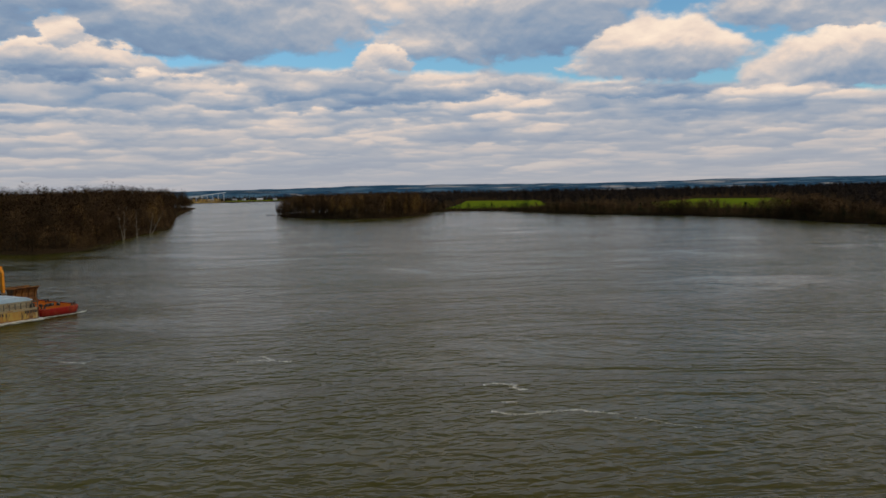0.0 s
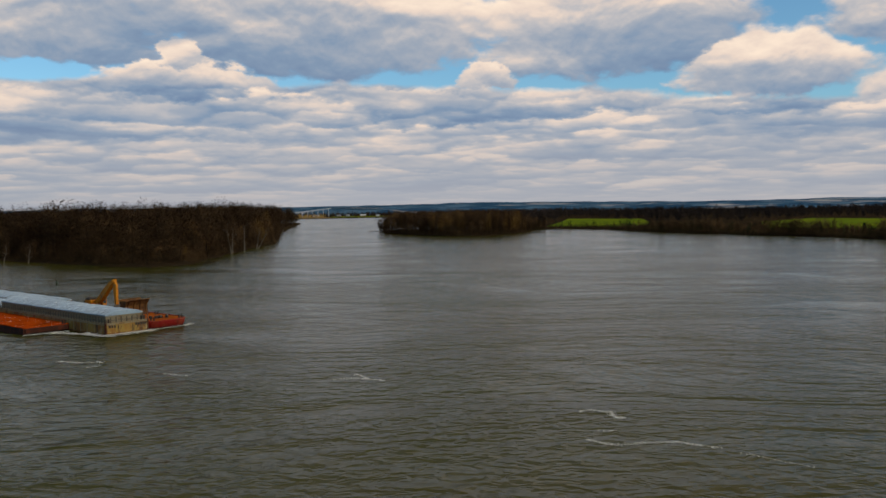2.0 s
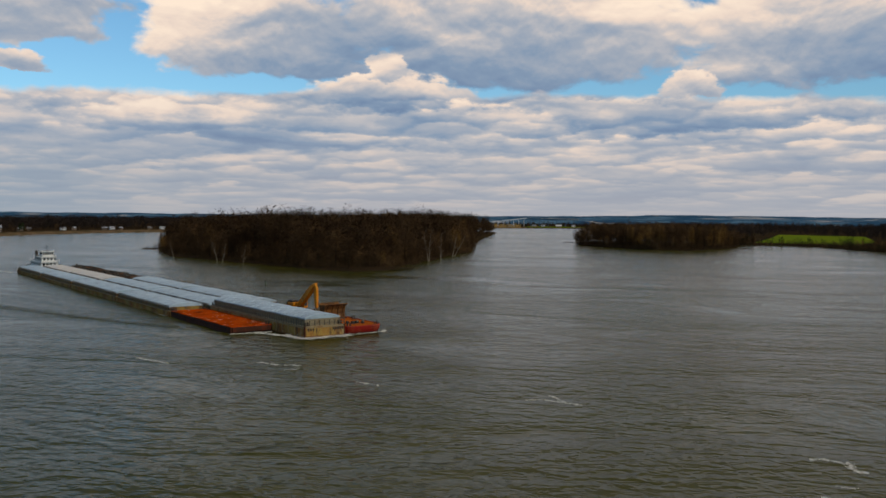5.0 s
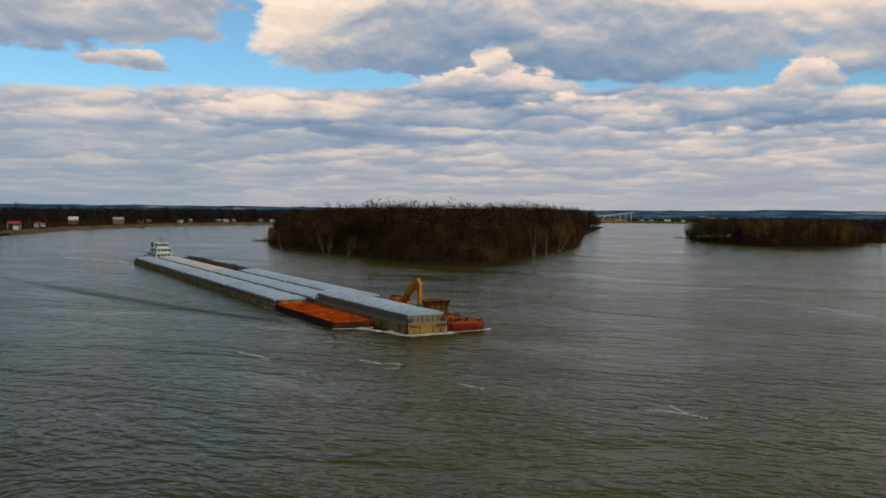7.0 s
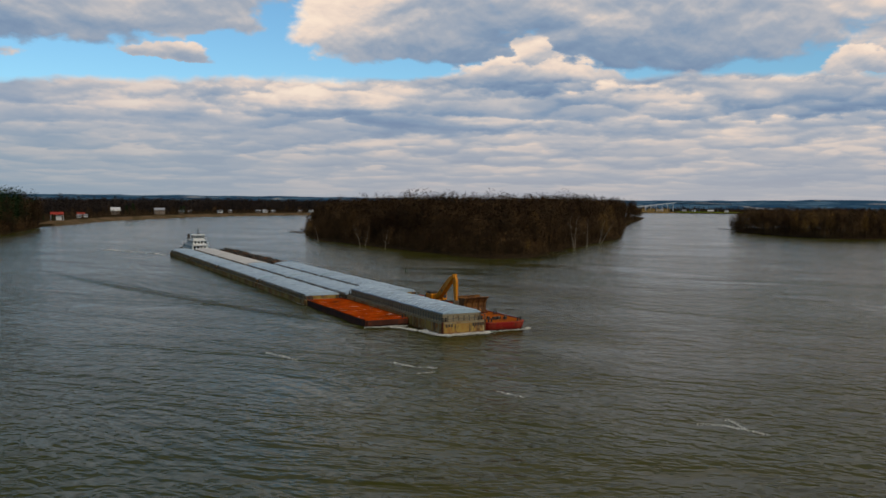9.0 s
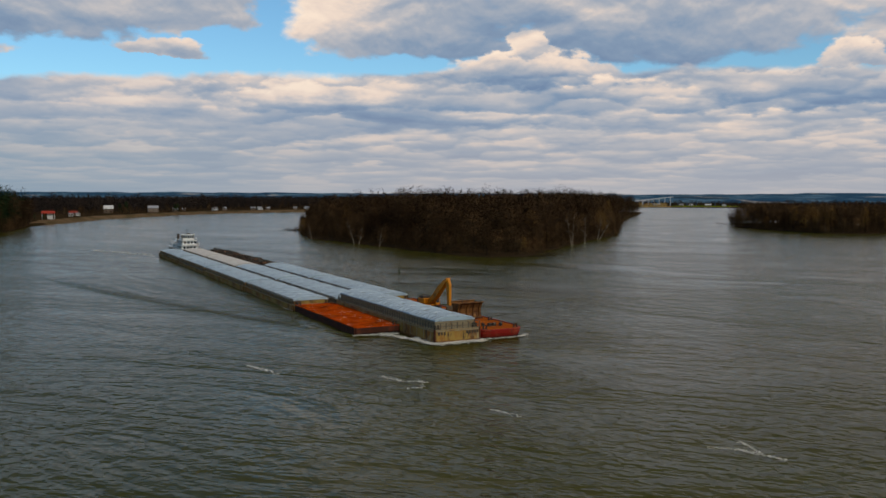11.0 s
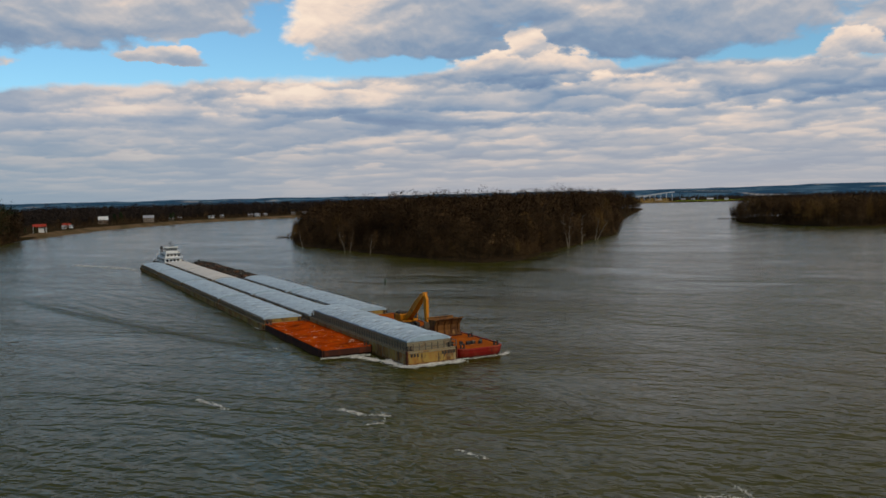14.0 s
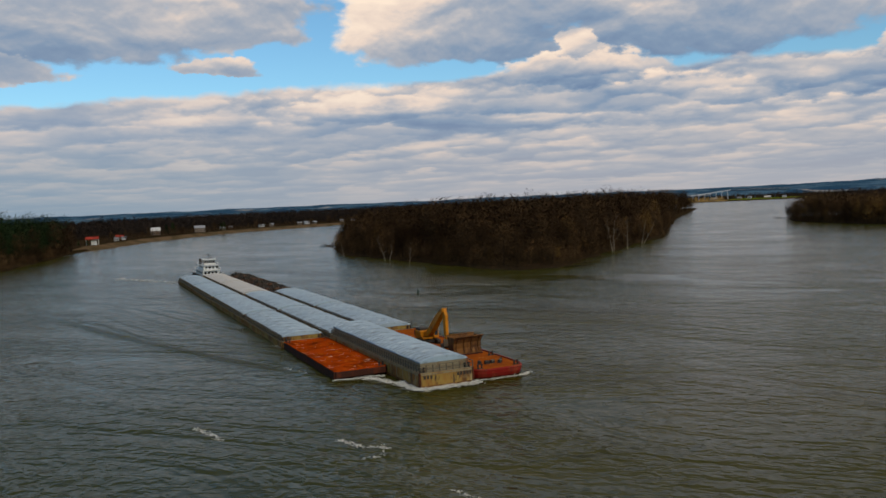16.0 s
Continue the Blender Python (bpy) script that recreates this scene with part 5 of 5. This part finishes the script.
def towboat():
    ob = thing("towboat", TOW @ pose(MX + 0.6, 265.2, 0), "white river towboat with stacked decks pushing the barges", "towboat")
    bm = bmesh.new()
    hull_block(bm, 38, 1.6)
    part("hull", bm, M_BLACK, ob, "black hull")
    for sx in (-3.0, 1.9):
        bm = bmesh.new()
        extrude_x(bm, [(-0.6, 0.2), (-0.6, 3.4), (0.6, 3.0), (0.9, 0.2)], sx, sx + 1.1)
        part("push_knee", bm, M_DARK, ob)
    for nm, b in (("main_house", (-3.9, 3.9, 9, 33, 1.6, 3.9)), ("upper_house", (-3.2, 3.2, 11, 27, 4.0, 6.2))):
        bm = bmesh.new()
        box(bm, *b, 0.08)
        house = part(nm, bm, M_WHITE, ob)
        bm = bmesh.new()
        box(bm, b[0] - 0.5, b[1] + 0.5, b[2] - 0.8, b[3] + 0.6, b[5] + 0.0, b[5] + 0.1)
        part("roof_deck", bm, M_WHITE, house)
        k = int((b[1] - b[0]) / 1.6)
        for i in range(k):
            bm = bmesh.new()
            x = b[0] + 0.7 + i * 1.6
            box(bm, x, x + 1.05, b[2] - 0.03, b[2], b[4] + 0.7, b[4] + 1.8)
            part("window", bm, M_GLASS, house)
        for sx in (b[0] - 0.03, b[1]):
            for i in range(int((b[3] - b[2]) / 2.4)):
                bm = bmesh.new()
                y = b[2] + 0.9 + i * 2.4
                box(bm, sx, sx + 0.03, y, y + 1.3, b[4] + 0.7, b[4] + 1.8)
                part("window", bm, M_GLASS, house)
        for z in (0.55, 1.05):
            bm = bmesh.new()
            x0, x1, y0, y1 = b[0] - 0.45, b[1] + 0.45, b[2] - 0.75, b[3] + 0.5
            zz = b[5] + 0.1 + z
            for q in ((x0, x1, y0, y0 + 0.05), (x0, x1, y1 - 0.05, y1), (x0, x0 + 0.05, y0 + 0.05, y1 - 0.05), (x1 - 0.05, x1, y0 + 0.05, y1 - 0.05)):
                box(bm, *q, zz, zz + 0.06)
            part("handrail", bm, M_WHITE, house)
    bm = bmesh.new()
    box(bm, -2.6, 2.6, 12.6, 18.6, 6.3, 7.2, 0.06)
    pilot = part("pilothouse", bm, M_WHITE, ob)
    bm = bmesh.new()
    box(bm, -2.5, 2.5, 12.7, 18.5, 7.2, 8.7)
    part("window_band", bm, M_GLASS, pilot, "dark wraparound windows")
    for x in (-2.58, -1.6, -0.6, 0.44, 1.44, 2.42):
        bm = bmesh.new()
        box(bm, x, x + 0.16, 12.58, 12.7, 7.2, 8.7)
        part("mullion", bm, M_WHITE, pilot)
    bm = bmesh.new()
    box(bm, -2.9, 2.9, 12.0, 19.2, 8.7, 8.95, 0.05)
    part("roof", bm, M_WHITE, pilot)
    bm = bmesh.new()
    tube(bm, (0, 15.5, 8.9), (0, 15.5, 12.2), 0.12, 0.07, 6)
    tube(bm, (-1.3, 15.5, 10.6), (1.3, 15.5, 10.6), 0.08, 0.08, 6)
    box(bm, -0.9, 0.9, 15.35, 15.65, 11.2, 11.4)
    part("mast", bm, M_DARK, ob)
    for sx in (-2.6, 2.6):
        bm = bmesh.new()
        tube(bm, (sx, 25, 6.2), (sx, 25.4, 9.0), 0.7, 0.6, 12)
        part("funnel", bm, M_BLACK, ob)
        bm = bmesh.new()
        tube(bm, (sx, 13.4, 8.9), (sx, 13.1, 9.4), 0.22, 0.26, 8)
        part("searchlight", bm, M_WHITE, pilot)
    bm = bmesh.new()
    for i in range(10):
        for sx in (-5.0, 5.0):
            tube(bm, (sx, 1.0 + i * 4, 1.6), (sx, 1.0 + i * 4, 2.7), 0.04, 0.04, 5)
    for sx in (-5.0, 5.0):
        for z in (2.1, 2.7):
            tube(bm, (sx, 1.0, z), (sx, 37, z), 0.035, 0.035, 5)
    part("deck_rail", bm, M_WHITE, ob)


towboat()


# ---- foam: thin broken skins on the water ----
def foam(points, width, seed, label, count=60, local=None, z=0.05, holes=0.5):
    """Small ragged flecks scattered along a line of points."""
    r = np.random.default_rng(seed)
    pts = [np.array(p, float) for p in points]
    seg = [np.linalg.norm(b - a) for a, b in zip(pts, pts[1:])]
    total = sum(seg)
    verts, faces = [], []
    fine = 0.55 if local is None else 0.65
    for i in range(int(count / fine ** 1.4)):
        s = r.random() * total
        k = 0
        while k < len(seg) - 1 and s > seg[k]:
            s -= seg[k]
            k += 1
        d = (pts[k + 1] - pts[k]) / seg[k]
        p = pts[k] + d * s
        side = np.array((-d[1], d[0]))
        p = p + side * (r.normal() * width * 0.4 + 0.8 * width * noise.noise((p[0] * 0.4, p[1] * 0.4, seed)))
        ln, wd = r.uniform(0.5, 2.2) * width * 0.8 * fine, r.uniform(0.12, 0.4) * width * 0.5 * fine
        turn = math.atan2(d[1], d[0]) + r.normal() * 0.5
        n = 9
        base = len(verts)
        for j in range(n):
            an = 2 * math.pi * j / n
            q = r.uniform(0.55, 1.15)
            x, y = math.cos(an) * ln * q * 0.5, math.sin(an) * wd * q
            verts.append((p[0] + x * math.cos(turn) - y * math.sin(turn), p[1] + x * math.sin(turn) + y * math.cos(turn), z + 0.0004 * i))
        faces.append(tuple(range(base, base + n)))
    ob = soup("foam", verts, faces, M_FOAM)
    if local is not None:
        ob.matrix_world = local
    tagged(ob, label, "foam", kind="stuff")


T0 = "streak of pale foam pushed up along a barge's bow"
foam([(-0.9, 7.0), (-0.8, 0.5), (-0.5, -0.8), (5, -1.1), (10.4, -0.8), (11.0, -0.4)], 1.5, 1, T0, 420, TOW)
foam([(-0.9, 5.0), (-2.2, 10.0), (-5.0, 14.0)], 1.3, 2, T0, 150, TOW)
foam([(-10.3, 15.8), (-8, 15.0), (-1.0, 14.8)], 0.9, 3, T0, 200, TOW)
foam([(-11.0, 17), (-12.4, 24), (-15.5, 34)], 0.6, 4, T0, 60, TOW)
foam([(11.2, 0.4), (16, 0.0), (20.5, 0.1), (22.0, 2.0)], 0.8, 5, T0, 190, TOW)
foam([(-10.4, 56), (-11.2, 63)], 0.7, 6, T0, 40, TOW)
foam([(-10.6, 262), (-13, 272), (-22, 295), (-34, 320)], 3.0, 7, "pale churned wake trailing from the tow's stern", 120, TOW)
DRIFT = "thin broken streak of pale foam drifting on the river"
foam([(-15, 95.5), (-12, 96.0), (-9.5, 95.4), (-6.5, 94.4)], 0.55, 11, DRIFT, 80)
foam([(-12.0, 99.8), (-10.6, 97.6), (-9.2, 95.4)], 0.45, 12, DRIFT, 45)
foam([(21.5, 75.3), (23.5, 75.6), (25.5, 74.6), (25.5, 72.4), (27, 71.8)], 0.6, 13, DRIFT, 90)
foam([(21, 61.5), (24.5, 59.5), (28, 60.6), (31.5, 60.6), (35.5, 58.5)], 0.45, 14, DRIFT, 160)
foam([(37, 57), (40, 54.5), (43, 52)], 0.3, 15, DRIFT, 50)
foam([(23, 66), (25, 65.5)], 0.4, 16, DRIFT, 16)
foam([(-68, 111), (-63, 109.5), (-59, 110.5)], 0.7, 17, DRIFT, 80)
foam([(-61, 112), (-58, 107), (-60, 105)], 0.6, 18, DRIFT, 26)
foam([(-92, 108), (-87, 106.5), (-83, 104.5)], 0.8, 19, DRIFT, 50)
foam([(-44, 100), (-39, 98)], 0.6, 20, DRIFT, 24)


# ---- river marks and drift ----
buoy = thing("buoy", pose(-155, 270, 0) @ Matrix.Diagonal((0.62, 0.62, 0.62, 1)), "small dark channel buoy floating in the river", "buoy")
bm = bmesh.new()
tube(bm, (0, 0, -0.4), (0, 0, 0.7), 0.55, 0.55, 14)
tube(bm, (0, 0, 0.7), (0, 0, 1.0), 0.55, 0.3, 14)
part("float", bm, M_BUOY, buoy)
bm = bmesh.new()
tube(bm, (0, 0, 1.0), (0, 0, 2.1), 0.3, 0.24, 10)
part("marker", bm, M_BUOY, buoy)


def drift_log(x, y, length, turn, seed):
    r = np.random.default_rng(seed)
    wood = ([], [])
    limb(wood, (-length / 2, 0, 0.1), (length / 2, 0.4, 0.5), 0.32, 0.14, 7)
    for i in range(9):
        a = np.array((length * (-0.1 + 0.6 * r.random()), 0.1, 0.3))
        limb(wood, a, a + np.array((r.uniform(0, 2.5), r.normal() * 1.3, r.uniform(0.3, 2.4))), 0.10, 0.03, 4)
    ob = soup("fallen_tree", *wood, M_BARK)
    ob.matrix_world = pose(x, y, 0, 0, 0, turn)
    tagged(ob, "dark fallen tree lying half in the water at the shore", "fallen tree", "fallen trees")


for i, a in enumerate(((-136, 372, 12, 20), (-140, 390, 9, 35), (-143, 362, 8, 5), (-420, 556, 14, 160), (-412, 545, 10, 190), (-400, 536, 8, 140), (-146, 420, 9, 30), (36, 770, 12, 0), (-133, 893, 12, 170), (44, 778, 9, 20))):
    drift_log(*a, 40 + i)


# ---- houses on the banks ----
def house(x, y, turn, w, d, h, rise, wall, roof, label, name="house", wins=3, storeys=1):
    ob = thing(name, pose(x, y, 4.3 if y < 1500 else 1.65, 0, 0, turn), label, "house", "riverside houses")
    bm = bmesh.new()
    box(bm, -w / 2, w / 2, -d / 2, d / 2, -0.3, h)
    body = part("wall", bm, wall, ob)
    bm = bmesh.new()
    o = 0.5
    prof = [(-d / 2 - o, h - 0.15), (0, h + rise), (d / 2 + o, h - 0.15), (d / 2 + o, h + 0.1), (0, h + rise + 0.28), (-d / 2 - o, h + 0.1)]
    extrude_x(bm, prof, -w / 2 - o, w / 2 + o)
    part("roof", bm, roof, ob)
    bm = bmesh.new()
    extrude_x(bm, [(-d / 2, h), (d / 2, h), (0, h + rise - 0.15)], -w / 2 + 0.02, w / 2 - 0.02)
    part("gable", bm, wall, ob)
    for s in range(storeys):
        for i in range(wins):
            bm = bmesh.new()
            xx = -w / 2 + (i + 0.5) * w / wins
            zz = 0.9 + s * 2.8
            box(bm, xx - 0.5, xx + 0.5, -d / 2 - 0.05, -d / 2, zz, zz + 1.3)
            part("window", bm, M_GLASS, body)
    return ob


hut = thing("pavilion", pose(-712, 560, 4.0, 0, 0, 50), "white riverside pavilion with a wide red metal roof", "pavilion")
bm = bmesh.new()
box(bm, -1.0, 4.0, -2.5, 2.5, -0.3, 5.4)
part("wall", bm, M_WALLWHITE, hut)
bm = bmesh.new()
extrude_x(bm, [(-5, 5.3), (0, 7.6), (5, 5.3), (5, 5.6), (0, 8.0), (-5, 5.6)], -6, 6)
part("roof", bm, M_ROOFRED, hut)
for x in (-5.5, 5.5):
    for y in (-4, 4):
        bm = bmesh.new()
        tube(bm, (x, y, -0.3), (x, y, 5.4), 0.2, 0.2, 6)
        part("post", bm, M_WALLWHITE, hut)
house(-872, 776, 48, 11, 8, 5.0, 4.2, M_WALLTAN, M_WALLWHITE, "large two-storey house with a bright white metal roof", wins=4, storeys=2)
house(-858, 838, 50, 13, 8, 5.5, 3.0, M_WALLTAN, M_ROOFGREY, "tan two-storey house with balcony windows above the river", wins=5, storeys=2)
house(-812, 672, 45, 8, 6, 2.6, 1.8, M_WALLTAN, M_ROOFRED, "low cottage with a red roof among trees")
house(-772, 636, 40, 4, 4, 2.2, 1.0, M_WALLWHITE, M_ROOFGREY, "small white cabin near the river bank", wins=2)
house(-790, 660, 60, 4, 3.5, 2.0, 1.0, M_WALLWHITE, M_ROOFGREY, "small white cabin near the river bank", wins=2)
r9 = np.random.default_rng(9)
for i, (x, y) in enumerate(((-880, 905), (-885, 990), (-878, 1012), (-872, 1060), (-870, 1078), (-866, 1092), (-858, 1150), (-846, 1166), (-838, 1215), (-900, 940))):
    house(x + r9.normal() * 4, y, 60 + r9.normal() * 20, r9.uniform(4, 8), r9.uniform(4, 5), r9.uniform(2.2, 2.9), 1.5, M_WALLWHITE if i % 3 == 1 else M_WALLTAN, M_ROOFGREY, "small pale riverside house among bare trees" if i % 3 == 1 else "small tan riverside house among bare trees", wins=3)
for i, (x, y, w) in enumerate(((-500, 2250, 15), (-440, 2260, 10), (-418, 2275, 9), (-372, 2255, 15), (-330, 2240, 9))):
    house(x, y, -8 + 6 * i, w, 8, 3, 2.6, M_WALLTAN if i % 2 else M_WALLWHITE, M_ROOFGREY if i % 3 else M_WALLWHITE, "white farm shed on the far bank", "shed", wins=2)


def cedar(x, y, h, seed):
    """Evergreen: a short trunk with drooping sprays in tiers."""
    r = np.random.default_rng(seed)
    ob = thing("tree", pose(x, y, 4.1 if x < 0 else 1.5), "dark green conical evergreen tree beside a house", "tree", "evergreens")
    wood, crown = ([], []), ([], [])
    limb(wood, (0, 0, -0.4), (0, 0, h * 0.95), h * 0.02, 0.04, 6)
    for i in range(420):
        f = r.random() ** 0.8
        z = h * (0.08 + 0.9 * f)
        rad = h * 0.24 * (1.02 - f)
        an = r.random() * 6.283
        q = rad * (0.35 + 0.65 * r.random())
        blades(crown, np.array((math.cos(an) * q, math.sin(an) * q, z)), np.array((math.cos(an), math.sin(an), 0.15 * r.normal())), h * 0.10, h * 0.022, r)
    soup("trunk", *wood, M_BARK, ob)
    soup("crown", *crown, M_EVERGREEN_AND_SHADE, ob)


for i, (x, y, h) in enumerate(((-858, 792, 15), (-862, 785, 13), (-855, 880, 12), (-700, 545, 6), (-706, 540, 5), (-850, 870, 11), (268, 590, 9), (275, 575, 10))):
    cedar(x, y, h, 70 + i)


for i in range(44):
    y = r9.uniform(590, 1180)
    x = float(np.interp(y, (582, 675, 765, 875, 965, 1060, 1200), (-705, -765, -800, -840, -848, -840, -805))) - r9.uniform(15, 60)
    plant(x, y, 4.1, r9.uniform(7, 14), r9, "bare brown tree on the terrace among the houses", "terrace trees")


ty = r9.uniform(620, 1250, 420)
tx = np.interp(ty, (582, 675, 765, 875, 965, 1060, 1200, 1400), (-705, -765, -800, -840, -848, -840, -805, -765)) - r9.uniform(13, 70, 420)
woods("terrace_thicket", tx, ty, np.full(420, 3.0), r9.uniform(3, 9, 420), M_TWIG, r9, "bare brown brush between the riverside houses", 140, 2.8, False, 0.5)


# brush whose sunlit look comes from the bright straw colour
ox, oy = scatter([(-560, 2085), (-450, 2110), (-452, 2160), (-560, 2150)], 9, r9)
woods("sunlit_brush", ox, oy, np.full(len(ox), 0.6), r9.uniform(6, 12, len(ox)), M_STRAW, r9, "ochre brush on the far bank, sunlight put into its pale colour", 90, 5.0, False)
reeds = wobble([(-600, 1960), (-500, 2028), (-400, 2068), (-300, 2108), (-210, 2030)], 4.0, 3.0, False)
woods("shore_reeds", [p.x for p in reeds], [p.y + 6 for p in reeds], [0.3] * len(reeds), r9.uniform(2.5, 4.5, len(reeds)), M_STRAW, r9, "straw-coloured reeds along the far shore", 80, 5.0, False)
gx, gy = scatter([(-500, 2125), (-300, 2150), (-290, 2215), (-500, 2205)], 26, r9)
woods("far_bank_brush", gx, gy, np.full(len(gx), 0.6), r9.uniform(4, 8, len(gx)), M_EVERGREEN_AND_SHADE, r9, "dark scattered bushes on the far bank", 90, 5.0, False)


# ---- the bridge far up the channel ----
bridge = thing("bridge", pose(0, 0, 0), "long pale concrete bridge on slender piers far up the river", "bridge")
bm = bmesh.new()
pa, pb, pc = Vector((-585, 2345, 12)), Vector((-484, 2370, 24)), Vector((-340, 2400, 20))
for a, b in ((pa, pb),):
    side = Vector((-(b - a).y, (b - a).x, 0)).normalized() * 6
    v = [bm.verts.new(p) for p in (a - side, b - side, b + side, a + side, a - side + Vector((0, 0, 2)), b - side + Vector((0, 0, 2)), b + side + Vector((0, 0, 2)), a + side + Vector((0, 0, 2)))]
    for q in ((3, 2, 1, 0), (4, 5, 6, 7), (0, 1, 5, 4), (1, 2, 6, 5), (2, 3, 7, 6), (3, 0, 4, 7)):
        bm.faces.new([v[i] for i in q])
part("deck", bm, M_CONCRETE, bridge)
bm = bmesh.new()
tube(bm, pb, pc, 1.1, 1.1, 4)
part("truss_deck", bm, M_TRUSS, bridge)
bm = bmesh.new()
side = Vector((-(pc - pb).y, (pc - pb).x, 0)).normalized() * 5
for k in range(12):
    p, q = pb.lerp(pc, k / 12), pb.lerp(pc, (k + 1) / 12)
    up = Vector((0, 0, 5))
    for sgn in (-1, 1):
        tube(bm, p + side * sgn, (p + q) / 2 + side * sgn + up, 0.5, 0.5, 4)
        tube(bm, (p + q) / 2 + side * sgn + up, q + side * sgn, 0.5, 0.5, 4)
        if k < 11:
            tube(bm, (p + q) / 2 + side * sgn + up, (p + q) / 2 + (q - p) + side * sgn + up, 0.6, 0.6, 4)
part("truss", bm, M_TRUSS, bridge, "dark blue steel truss span")
for a, b, n in ((pa, pb, 7), (pb, pc, 6)):
    for i in range(n):
        p = a.lerp(b, (i + 0.5) / n)
        bm = bmesh.new()
        tube(bm, (p.x, p.y, 0.5), (p.x, p.y, p.z), 0.8, 0.7, 8)
        part("pier", bm, M_CONCRETE if b is pb else M_TRUSS, bridge)
